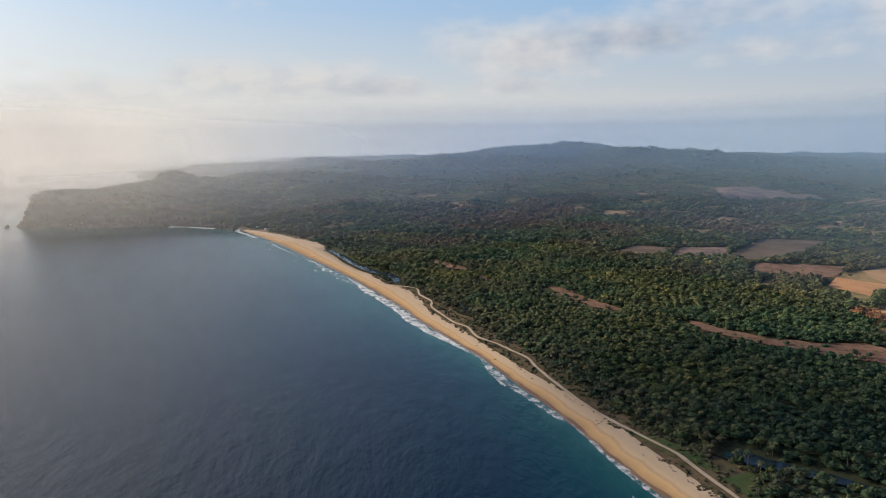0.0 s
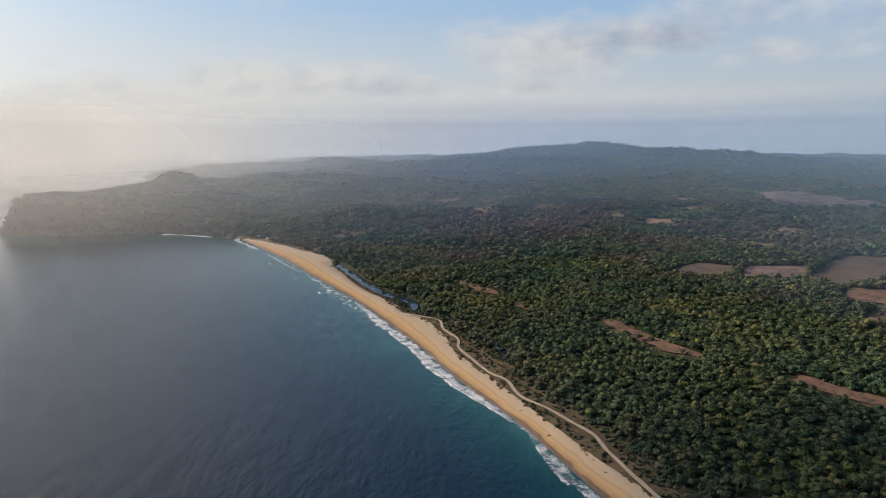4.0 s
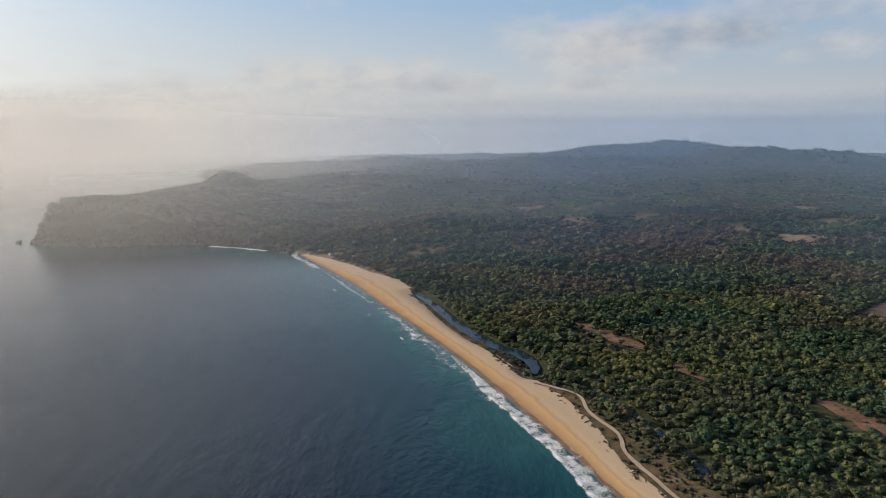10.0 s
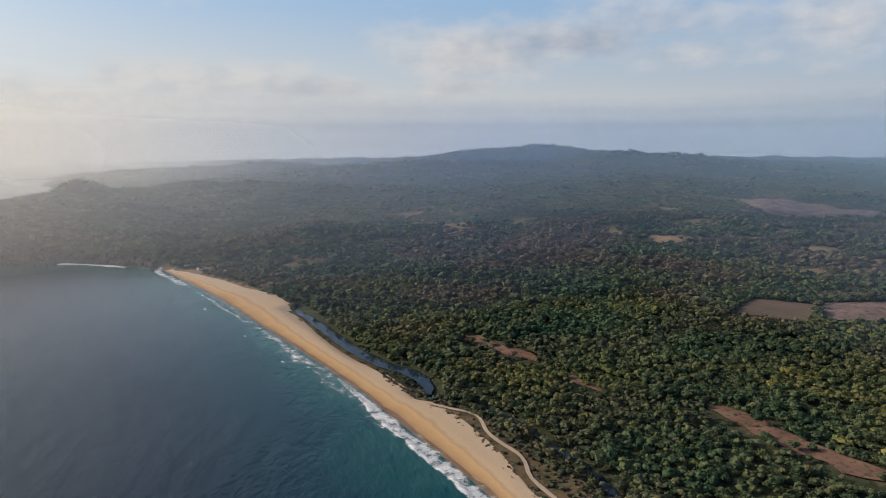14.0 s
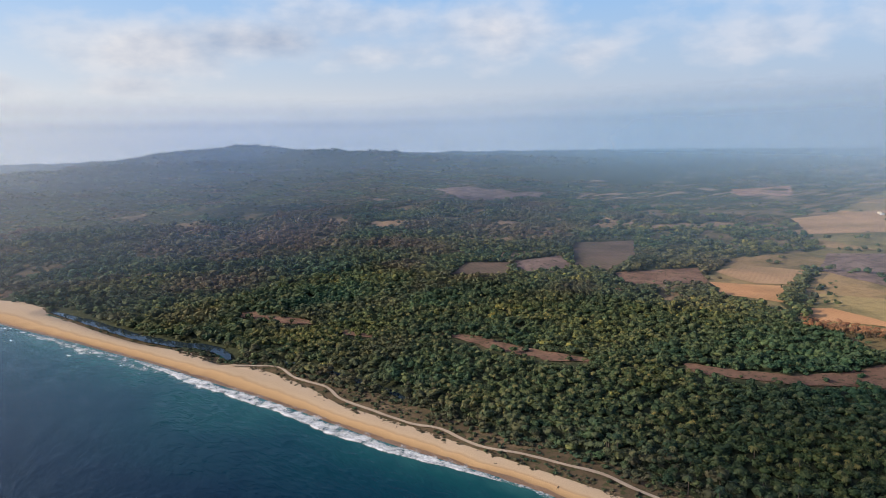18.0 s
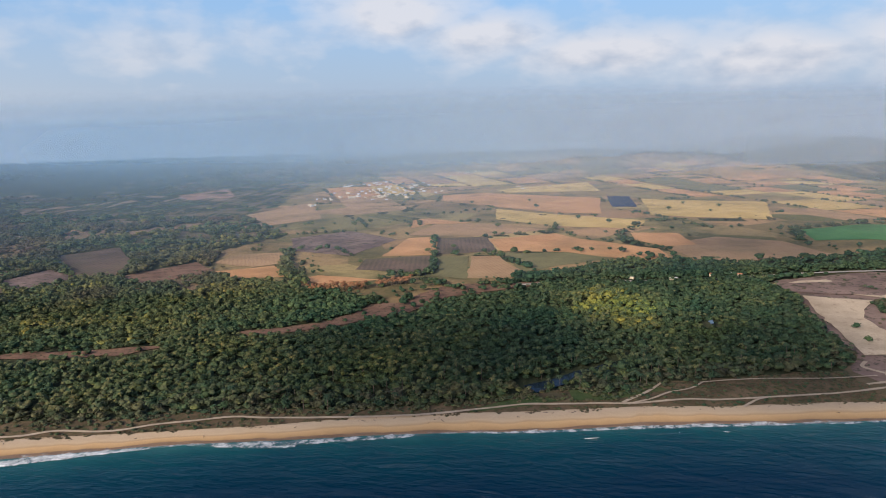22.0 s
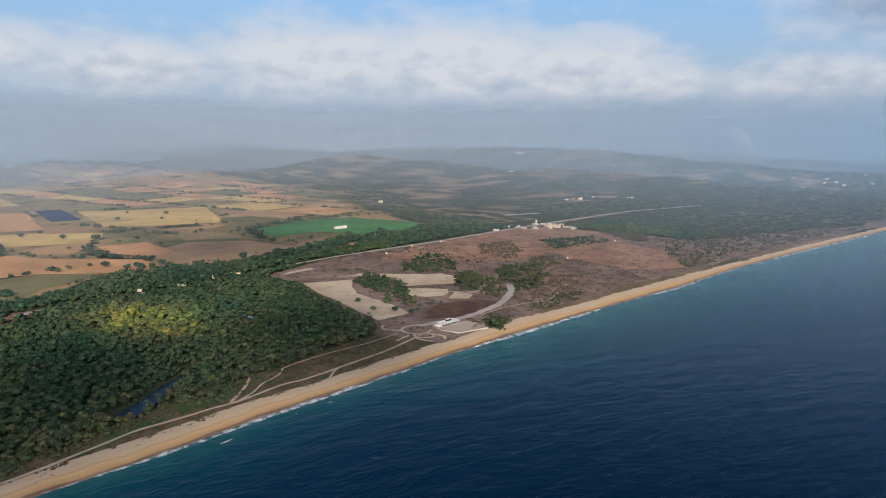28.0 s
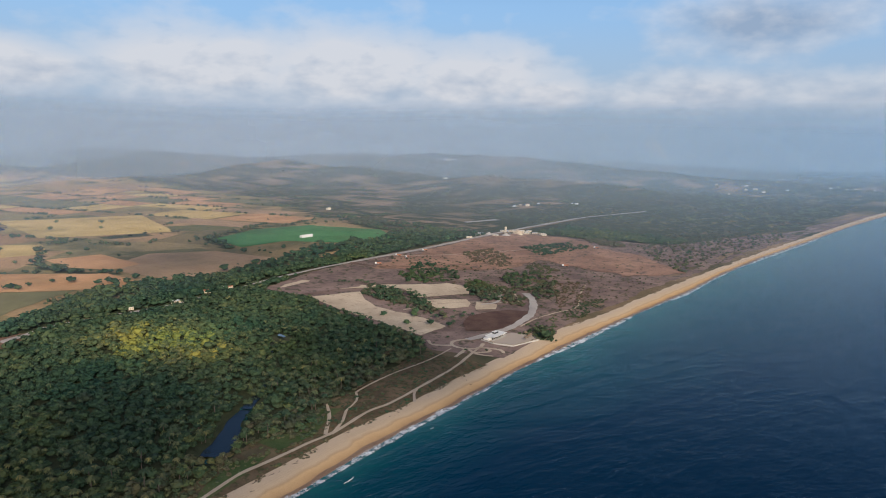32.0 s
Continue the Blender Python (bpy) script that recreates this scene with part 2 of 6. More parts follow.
def foliage(name, dark, mid, light, dry, single=False):
    """Leaves: tone differs from tree to tree and from clump to clump; some light comes through."""
    mat, nt, p = material(name, 0.75, 0.15)
    if single:
        tone = nt.nodes.new("ShaderNodeObjectInfo").outputs["Random"]
        brown = None
    else:
        at = nt.nodes.new("ShaderNodeAttribute")
        at.attribute_name = "tone"
        tone = at.outputs["Fac"]
        ab = nt.nodes.new("ShaderNodeAttribute")
        ab.attribute_name = "dry"
        brown = ab.outputs["Fac"]
    island = nt.nodes.new("ShaderNodeNewGeometry").outputs["Random Per Island"]
    t = math_node(nt, "MULTIPLY_ADD", island, 0.34, math_node(nt, "MULTIPLY", tone, 0.54))
    # top stop: brightened gold that carries the sunlit yellow stand
    col = ramp_node(nt, t, (0.0, dark), (0.42, mid), (0.80, light), (1.0, tuple(c * k for c, k in zip(light, (2.3, 1.85, 1.05)))))
    # stands of different kinds: bluish green, yellowish green
    stand = noise_node(nt, place_of(nt), 0.007, 3.0, 0.55)
    col = mix_node(nt, ramp_node(nt, stand, (0.36, 0.55), (0.50, 0.0)), col, (0.55, 0.95, 1.05), "MULTIPLY")
    col = mix_node(nt, ramp_node(nt, stand, (0.52, 0.0), (0.66, 0.8)), col, (1.45, 1.22, 0.85), "MULTIPLY")
    if brown is not None:
        col = mix_node(nt, brown, col, dry)
    nt.links.new(col, p.inputs["Base Color"])
    tr = nt.nodes.new("ShaderNodeBsdfTranslucent")
    nt.links.new(col, tr.inputs[0])
    add = nt.nodes.new("ShaderNodeMixShader")
    add.inputs[0].default_value = 0.24
    nt.links.new(p.outputs[0], add.inputs[1])
    nt.links.new(tr.outputs[0], add.inputs[2])
    nt.links.new(add.outputs[0], nt.nodes["Material Output"].inputs[0])
    return mat


LEAF = ((0.022, 0.046, 0.031), (0.055, 0.090, 0.047), (0.128, 0.144, 0.058), (0.148, 0.096, 0.066))
FROND = ((0.027, 0.053, 0.034), (0.068, 0.094, 0.050), (0.170, 0.165, 0.070), (0.185, 0.132, 0.085))
M_LEAF, M_FROND = foliage("leaf_canopy", *LEAF), foliage("palm_canopy", *FROND)
M_LEAF1, M_FROND1 = foliage("leaf_crown", *LEAF, single=True), foliage("palm_crown", *FROND, single=True)
M_DRYLEAF1 = foliage("dry_palm_crown", (0.16, 0.08, 0.04), (0.26, 0.12, 0.06), (0.36, 0.18, 0.09), (0.2, 0.1, 0.05), single=True)
M_BARK = plain("bark", (0.13, 0.10, 0.08), 0.95)


def ground_material():
    """The coastal land: dark leafy floor where woods stand, a patchwork of dry plots and pasture elsewhere."""
    mat, nt, p = material("coastal_land", 0.95, 0.08)
    co = place_of(nt)
    at = nt.nodes.new("ShaderNodeAttribute")
    at.attribute_name = "woods"
    vo = nt.nodes.new("ShaderNodeTexVoronoi")
    vo.inputs["Scale"].default_value = 0.0075
    nt.links.new(co, vo.inputs["Vector"])
    sep = nt.nodes.new("ShaderNodeSeparateColor")
    nt.links.new(vo.outputs["Color"], sep.inputs[0])
    plots = ramp_node(nt, sep.outputs[0], (0.0, (0.17, 0.15, 0.07)), (0.2, (0.38, 0.23, 0.12)), (0.4, (0.27, 0.22, 0.10)), (0.6, (0.48, 0.29, 0.15)), (0.85, (0.14, 0.14, 0.06)), (1.0, (0.50, 0.36, 0.16)))
    big, fine = noise_node(nt, co, 0.011, 5.0, 0.6), noise_node(nt, co, 0.14, 5.0, 0.65)
    plots = mix_node(nt, ramp_node(nt, big, (0.46, 0.0), (0.64, 0.8)), plots, (0.10, 0.10, 0.05))
    brush = mix_node(nt, ramp_node(nt, noise_node(nt, co, 0.004, 4.0, 0.6), (0.40, 0.0), (0.62, 1.0)), (0.062, 0.066, 0.036), (0.27, 0.185, 0.115))
    ab = nt.nodes.new("ShaderNodeAttribute")
    ab.attribute_name = "farmed"
    plots = mix_node(nt, ab.outputs["Fac"], brush, plots)
    floor_ = mix_node(nt, fine, (0.032, 0.042, 0.022), (0.075, 0.080, 0.042))
    t = math_node(nt, "ADD", at.outputs["Fac"], math_node(nt, "MULTIPLY_ADD", fine, 0.8, -0.4))
    col = mix_node(nt, ramp_node(nt, t, (0.3, 0.0), (0.6, 1.0)), plots, floor_)
    col = mix_node(nt, 0.45, col, ramp_node(nt, fine, (0.3, 0.45), (0.7, 1.0)), "MULTIPLY")
    nt.links.new(col, p.inputs["Base Color"])
    bump_node(nt, p, fine, 0.8, 2.0)
    return mat


M_GROUND = ground_material()


def beach_material():
    """Beach sand: golden and damp towards the water, paler and trodden above the berm, with wheel tracks along it."""
    mat, nt, p = material("beach_sand", 0.95, 0.1)
    co = place_of(nt)
    at = nt.nodes.new("ShaderNodeAttribute")
    at.attribute_name = "across"
    big, fine = noise_node(nt, co, 0.045, 5.0, 0.6), noise_node(nt, co, 1.3, 4.0, 0.65)
    u = math_node(nt, "ADD", at.outputs["Fac"], math_node(nt, "MULTIPLY_ADD", big, 0.30, -0.15))
    col = ramp_node(nt, u, (0.0, (0.34, 0.215, 0.115)), (0.12, (0.45, 0.285, 0.14)), (0.30, (0.55, 0.365, 0.185)), (0.36, (0.44, 0.30, 0.17)), (0.45, (0.52, 0.385, 0.245)), (1.0, (0.50, 0.39, 0.28)))
    lines = math_node(nt, "SINE", math_node(nt, "MULTIPLY", at.outputs["Fac"], 95.0))
    track = math_node(nt, "MULTIPLY", ramp_node(nt, lines, (0.8, 0.0), (0.95, 0.5)), ramp_node(nt, at.outputs["Fac"], (0.48, 0.0), (0.52, 1.0), (0.66, 1.0), (0.70, 0.0)))
    col = mix_node(nt, track, col, (0.40, 0.29, 0.18))
    col = mix_node(nt, 0.4, col, ramp_node(nt, fine, (0.25, 0.55), (0.75, 1.0)), "MULTIPLY")
    nt.links.new(col, p.inputs["Base Color"])
    bump_node(nt, p, fine, 0.6, 0.4)
    return mat


M_SAND = beach_material()
M_WET = soil("wet_sand", (0.19, 0.12, 0.075), (0.25, 0.165, 0.105), 20, 1.5, rough=0.35)
M_TRACK = soil("sandy_track", (0.42, 0.33, 0.24), (0.52, 0.42, 0.31), 18, 2.0)
M_DUNE = soil("dune_scrub", (0.095, 0.070, 0.042), (0.185, 0.130, 0.078), 18, 1.0, (0.065, 0.070, 0.030), 0.50)
M_MEADOW = soil("green_verge", (0.055, 0.085, 0.030), (0.11, 0.125, 0.05), 20, 1.0, (0.15, 0.13, 0.07), 0.6)
M_PALE = soil("pale_graded_sand", (0.44, 0.345, 0.24), (0.60, 0.475, 0.335), 40, 0.8, (0.33, 0.25, 0.175), 0.58)
M_RED = soil("red_earth", (0.25, 0.145, 0.10), (0.38, 0.225, 0.15), 55, 0.4, (0.15, 0.11, 0.08), 0.53)
M_CLEARING = soil("clearing_earth", (0.155, 0.092, 0.066), (0.26, 0.155, 0.105), 20, 0.6, (0.075, 0.07, 0.04), 0.53)
M_DARKEARTH = soil("dark_tilled_earth", (0.085, 0.050, 0.040), (0.13, 0.08, 0.06), 14, 0.8)
M_DEV = soil("cleared_ground", (0.15, 0.105, 0.092), (0.28, 0.195, 0.16), 38, 0.5, (0.085, 0.078, 0.05), 0.52)
M_ORANGE = rows_soil("ploughed_field", (0.46, 0.24, 0.11), (0.62, 0.345, 0.165), 4.0, 20)
M_BROWN = rows_soil("stubble_field", (0.34, 0.215, 0.12), (0.47, 0.30, 0.165), 5.0, 65)
M_YELLOW = rows_soil("dry_straw_field", (0.52, 0.35, 0.12), (0.68, 0.48, 0.19), 6.0, 110)
M_OLIVE = rows_soil("grazed_field", (0.15, 0.14, 0.07), (0.235, 0.205, 0.10), 5.0, 40)
M_GREEN = rows_soil("irrigated_field", (0.060, 0.165, 0.055), (0.105, 0.235, 0.085), 6.0, 15)
M_PLANT = rows_soil("agave_plantation", (0.10, 0.080, 0.058), (0.19, 0.130, 0.098), 6.0, 80)
M_ROAD = soil("gravel_road", (0.36, 0.32, 0.28), (0.46, 0.41, 0.36), 30, 1.0)
M_CLIFF = soil("cliff_rock", (0.045, 0.037, 0.032), (0.10, 0.080, 0.068), 12, 0.4)
M_WHITE = plain("white_plaster", (0.66, 0.64, 0.60), 0.8)
M_CREAM = plain("cream_plaster", (0.62, 0.52, 0.38), 0.85)
M_TILE = plain("clay_tile", (0.38, 0.17, 0.10), 0.85)
M_TIN = plain("grey_sheet_roof", (0.42, 0.43, 0.45), 0.5, 0.2)
M_CONCRETE = plain("raw_concrete", (0.42, 0.39, 0.35), 0.9)
M_GLASS = plain("dark_glazing", (0.02, 0.025, 0.03), 0.12, 0.0, 0.1)
M_PAVING = plain("pale_paving", (0.40, 0.33, 0.26), 0.9)
M_WOOD = plain("weathered_wood", (0.20, 0.14, 0.09), 0.85)
M_PANEL = plain("solar_panel", (0.025, 0.035, 0.07), 0.25, 0.0, 0.2)
M_FOAM = soil("sea_foam", (0.66, 0.66, 0.64), (0.82, 0.82, 0.80), 3, 0.8, rough=0.9)


def sea_material():
    """Sea water: clear turquoise over the shallows, dark blue further out, with wind waves."""
    mat, nt, p = material("sea_water", 0.16, 0.36)
    p.inputs["IOR"].default_value = 1.33
    at = nt.nodes.new("ShaderNodeAttribute")
    at.attribute_name = "shore"
    co = place_of(nt)
    drift = noise_node(nt, co, 0.012, 4.0, 0.6)
    d = math_node(nt, "MULTIPLY_ADD", math_node(nt, "SUBTRACT", drift, 0.5), 70.0, at.outputs["Fac"])
    d = math_node(nt, "DIVIDE", d, 400.0)
    col = ramp_node(nt, d, (0.0, (0.026, 0.100, 0.094)), (0.05, (0.007, 0.060, 0.062)), (0.12, (0.002, 0.034, 0.046)), (0.28, (0.0006, 0.0150, 0.032)), (1.0, (0.0003, 0.0072, 0.021)))
    nt.links.new(col, p.inputs["Base Color"])
    mp = nt.nodes.new("ShaderNodeMapping")
    mp.inputs["Rotation"].default_value[2] = radians(-24)
    mp.inputs["Scale"].default_value = (1.0, 0.42, 1.0)
    nt.links.new(co, mp.inputs[0])
    swell = noise_node(nt, mp.outputs[0], 0.085, 3.0, 0.5)
    chop = noise_node(nt, mp.outputs[0], 0.32, 4.0, 0.6)
    h = math_node(nt, "MULTIPLY_ADD", swell, 1.0, math_node(nt, "MULTIPLY", chop, 0.46))
    bump_node(nt, p, h, 0.52, 1.7)
    return mat


M_SEA = sea_material()


def still_water():
    mat, nt, p = material("lagoon_water", 0.10, 0.18)
    p.inputs["Base Color"].default_value = (0.018, 0.030, 0.040, 1)
    bump_node(nt, p, noise_node(nt, place_of(nt), 0.5, 3.0), 0.08, 0.3)
    return mat


M_LAGOON = still_water()
# pond water with the sky's reflection put into its base colour
M_POND = plain("pond_water_painted_sky", (0.16, 0.22, 0.26), 0.05)


def haze_material():
    """The far distance: haze painted as emission in evening sky colours, warmer sunward, denser towards the ground."""
    mat = bpy.data.materials.new("far_haze")
    mat.use_nodes = True
    nt = mat.node_tree
    nt.nodes.clear()
    out, clear, glow, mix = (nt.nodes.new(k) for k in ("ShaderNodeOutputMaterial", "ShaderNodeBsdfTransparent", "ShaderNodeEmission", "ShaderNodeMixShader"))
    sep = nt.nodes.new("ShaderNodeSeparateXYZ")
    nt.links.new(place_of(nt), sep.inputs[0])
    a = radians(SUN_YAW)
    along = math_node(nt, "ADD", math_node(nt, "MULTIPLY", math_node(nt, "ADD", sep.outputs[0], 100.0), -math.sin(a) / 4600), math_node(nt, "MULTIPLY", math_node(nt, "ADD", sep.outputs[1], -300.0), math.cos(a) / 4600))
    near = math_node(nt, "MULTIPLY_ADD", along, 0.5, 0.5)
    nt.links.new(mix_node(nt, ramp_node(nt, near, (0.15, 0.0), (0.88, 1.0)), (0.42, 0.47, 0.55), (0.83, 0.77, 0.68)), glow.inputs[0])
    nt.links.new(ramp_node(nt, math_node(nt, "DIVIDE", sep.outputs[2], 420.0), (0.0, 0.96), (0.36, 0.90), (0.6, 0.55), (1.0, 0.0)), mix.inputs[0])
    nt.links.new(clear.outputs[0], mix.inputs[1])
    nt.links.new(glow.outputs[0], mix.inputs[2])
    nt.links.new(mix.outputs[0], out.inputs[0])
    return mat


def mist_material(name, over_plain, over_woods, over_sea, reach):
    """Thin sea mist: mostly clear, it scatters a little light and thins out higher up."""
    mat = bpy.data.materials.new(name)
    mat.use_nodes = True
    nt = mat.node_tree
    nt.nodes.clear()
    out = nt.nodes.new("ShaderNodeOutputMaterial")
    co = place_of(nt)
    sep = nt.nodes.new("ShaderNodeSeparateXYZ")
    nt.links.new(co, sep.inputs[0])
    m = lambda *a: math_node(nt, *a)
    # it thins out from the eye's level upwards, and drifts in broad soft swathes
    rise = ramp_node(nt, m("MULTIPLY_ADD", m("SUBTRACT", sep.outputs[2], 171.0), 5.0 / reach, 0.5), (0.40, 1.0), (0.52, 0.92), (0.60, 0.5), (0.74, 0.0))
    wisps = noise_node(nt, co, 0.0013, 3.0, 0.5)
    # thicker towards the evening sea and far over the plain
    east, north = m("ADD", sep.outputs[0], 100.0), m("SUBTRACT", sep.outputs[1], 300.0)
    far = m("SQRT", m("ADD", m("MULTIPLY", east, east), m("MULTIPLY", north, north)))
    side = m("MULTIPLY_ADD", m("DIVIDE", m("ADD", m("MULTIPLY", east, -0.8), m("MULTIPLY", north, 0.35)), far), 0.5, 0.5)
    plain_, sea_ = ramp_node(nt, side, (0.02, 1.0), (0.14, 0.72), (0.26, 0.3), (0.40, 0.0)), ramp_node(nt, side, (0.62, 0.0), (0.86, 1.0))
    for soft in (rise, plain_, sea_):
        soft.node.color_ramp.interpolation = "EASE"
    amount = m("ADD", m("MULTIPLY_ADD", plain_, over_plain - over_woods, over_woods), m("MULTIPLY", sea_, over_sea - over_woods))
    rise = m("MULTIPLY", rise, m("MINIMUM", m("DIVIDE", sep.outputs[2], 0.1 * reach if reach < 2000 else 45.0), 1.0))
    dens = m("MULTIPLY", rise, m("MULTIPLY", amount, m("MULTIPLY_ADD", wisps, 0.5, 0.75)))
    dens = m("MINIMUM", dens, 0.95)
    thru, both = nt.nodes.new("ShaderNodeBsdfTranslucent"), nt.nodes.new("ShaderNodeMixShader")
    # tint carries the airlight: bluish inland, near white towards the sun's bearing
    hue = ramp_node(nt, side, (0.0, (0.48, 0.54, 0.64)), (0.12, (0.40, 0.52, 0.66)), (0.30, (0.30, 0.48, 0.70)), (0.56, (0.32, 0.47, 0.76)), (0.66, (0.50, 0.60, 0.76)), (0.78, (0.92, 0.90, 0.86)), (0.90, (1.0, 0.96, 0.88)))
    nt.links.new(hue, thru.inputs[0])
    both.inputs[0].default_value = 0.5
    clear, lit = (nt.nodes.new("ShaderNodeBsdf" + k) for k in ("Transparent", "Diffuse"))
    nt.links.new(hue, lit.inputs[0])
    mix = nt.nodes.new("ShaderNodeMixShader")
    nt.links.new(dens, mix.inputs[0])
    nt.links.new(clear.outputs[0], mix.inputs[1])
    nt.links.new(lit.outputs[0], both.inputs[1])
    nt.links.new(thru.outputs[0], both.inputs[2])
    nt.links.new(both.outputs[0], mix.inputs[2])
    nt.links.new(mix.outputs[0], out.inputs[0])
    return mat

# ================= the lie of the land =================
# the waterline and the back of the sand, from south to north
COAST = [(320, -5200), (312, -2400), (306, -1405), (296, -1112), (274, -780), (260, -560), (241, -375), (221, -243), (212, -150), (203, -75), (192, 12), (182, 77), (174, 128), (162, 185), (152, 245), (142, 292), (132, 333), (124, 375), (116, 415), (103, 465), (92, 512), (82, 548), (57, 618), (36, 695), (10, 775), (-8, 830), (-32, 892), (-61, 965), (-85, 1022), (-119, 1107), (-165, 1206), (-214, 1306)]
BACK = [(333, -5200), (326, -2400), (322, -1467), (309, -1142), (289, -826), (273, -588), (254, -372), (237, -214), (220, -69), (216, 5), (206, 57), (196, 100), (192, 143),
        (183, 187), (174, 228), (170, 263), (162, 298), (150, 348), (143, 388), (136, 418), (126, 452), (115, 480), (107, 510), (98, 541), (88, 577), (78, 616), (60, 674),
        (57, 713), (42, 776), (22, 813), (2, 872), (-18, 921), (-35, 980), (-53, 1053), (-76, 1124), (-106, 1161), (-144, 1223), (-204, 1299)]
CAPE = [(-249, 1336), (-278, 1357), (-345, 1391), (-413, 1411), (-464, 1409), (-530, 1402), (-602, 1412), (-640, 1428), (-658, 1458), (-654, 1520), (-630, 1660), (-640, 1800),
        (-610, 1960), (-570, 2090), (-450, 2230), (-330, 2330), (-330, 2480), (-520, 2780), (-800, 2960), (-905, 3040), (-860, 3230), (-600, 3450), (-560, 5200)]
LAND = np.array(COAST + CAPE + [(6200, 5200), (6200, -5200)], float)
FRONT_Y = [-1500, 100, 112, 135, 195, 218, 256, 289, 300, 320, 341, 385, 422, 450, 478, 510, 546, 574, 618, 659, 709, 768, 810, 894, 951, 1076, 1193, 1260, 1330]
FRONT_X = [400, 330, 280, 246, 230, 220, 208, 182, 186, 190, 178, 158, 147, 140, 137, 132, 124, 110, 102, 93, 77, 56, 34, 9, -16, -54, -113, -160, -215]


def inside(poly, x, y):
    """Which points lie in a polygon."""
    x, y = np.asarray(x, float), np.asarray(y, float)
    res = np.zeros(x.shape, bool)
    px, py = np.asarray(poly, float).T
    for i in range(len(px)):
        j = i - 1
        with np.errstate(divide="ignore", invalid="ignore"):
            res ^= ((py[i] > y) != (py[j] > y)) & (x < (px[j] - px[i]) * (y - py[i]) / (py[j] - py[i] + 1e-12) + px[i])
    return res


def near_line(line, x, y, closed=False):
    """Distance of points to a polyline, and how far along its nearest segment lies (index and fraction)."""
    x, y = np.asarray(x, float), np.asarray(y, float)
    pts = np.asarray(line, float)
    best, where = np.full(x.shape, 1e12), np.zeros(x.shape)
    for i in range(len(pts) if closed else len(pts) - 1):
        a, b = pts[i], pts[(i + 1) % len(pts)]
        v = b - a
        t = np.clip(((x - a[0]) * v[0] + (y - a[1]) * v[1]) / (v @ v), 0, 1)
        d = (x - a[0] - t * v[0]) ** 2 + (y - a[1] - t * v[1]) ** 2
        hit = d < best
        best, where = np.where(hit, d, best), np.where(hit, i + t, where)
    return np.sqrt(best), where


def smooth_line(pts, step):
    """A rounded curve through the points (Catmull-Rom), one point about every step metres."""
    p = np.asarray(pts, float)
    p = np.vstack([2 * p[0] - p[1], p, 2 * p[-1] - p[-2]])
    out = []
    for i in range(1, len(p) - 2):
        n = max(1, int(np.linalg.norm(p[i + 1] - p[i]) / step))
        for t in np.arange(n) / n:
            out.append(0.5 * (2 * p[i] + (p[i + 1] - p[i - 1]) * t + (2 * p[i - 1] - 5 * p[i] + 4 * p[i + 1] - p[i + 2]) * t**2 + (3 * p[i] - p[i - 1] - 3 * p[i + 1] + p[i + 2]) * t**3))
    return np.array(out + [p[-2]])


SHORE = smooth_line(COAST, 12.0)
BACKLINE = smooth_line(BACK, 12.0)


def waves2(x, y, size, seed):
    """A cheap smooth noise from a few sine waves, about -1 to 1."""
    r = np.random.RandomState(seed)
    v = np.zeros(np.shape(x))
    for k in range(7):
        a, f, ph = r.uniform(0, 6.28), r.uniform(0.6, 1.9) * 6.28 / size, r.uniform(0, 6.28)
        v = v + np.sin((np.cos(a) * x + np.sin(a) * y) * f + ph + 1.3 * np.sin((np.sin(a) * x - np.cos(a) * y) * f * 0.7 + ph * 2))
    return v / 4.2


# ridges: x, y, height over the plain; then their breadth
RIDGES = [([(-620, 1480, 50), (-572, 1560, 58), (-530, 1640, 53), (-508, 1800, 50), (-470, 1990, 42), (-280, 2160, 46), (-60, 2560, 48), (290, 3030, 50), (1000, 3540, 92), (1430, 3180, 64), (1700, 3020, 36), (2100, 2760, 16)], 300),
          ([(-760, 3080, 28), (-560, 3140, 38), (-100, 3300, 46)], 190),
          ([(3000, -640, 95), (2450, -950, 70), (1850, -1540, 95), (1450, -2000, 75), (1150, -2200, 55)], 520),
          ([(1300, -1250, 48), (900, -1700, 42), (700, -2300, 30)], 300),
          ([(2300, -200, 45), (2700, 200, 55), (2900, 900, 40)], 420),
          ([(-60, 1420, 20), (80, 1560, 24), (300, 1640, 20), (620, 1420, 14)], 150)]


def coast_distance(x, y):
    """Distance to the waterline, positive on land."""
    d, _ = near_line(np.vstack([SHORE, CAPE]), x, y)
    return np.where(inside(LAND, x, y), d, -d)


RIVER = [(-54, 1061), (-48, 1049), (-30, 997), (-14, 943), (1, 900), (17, 870), (31, 851), (38, 823), (36, 806)]
CREEK = [(60, 779), (68, 770), (82, 742), (89, 712), (96, 691), (98, 673), (98, 656)]
POND = [(192, 340), (208, 322), (226, 308), (238, 294)]
CANAL = [(238, 294), (262, 268), (300, 246), (346, 202)]


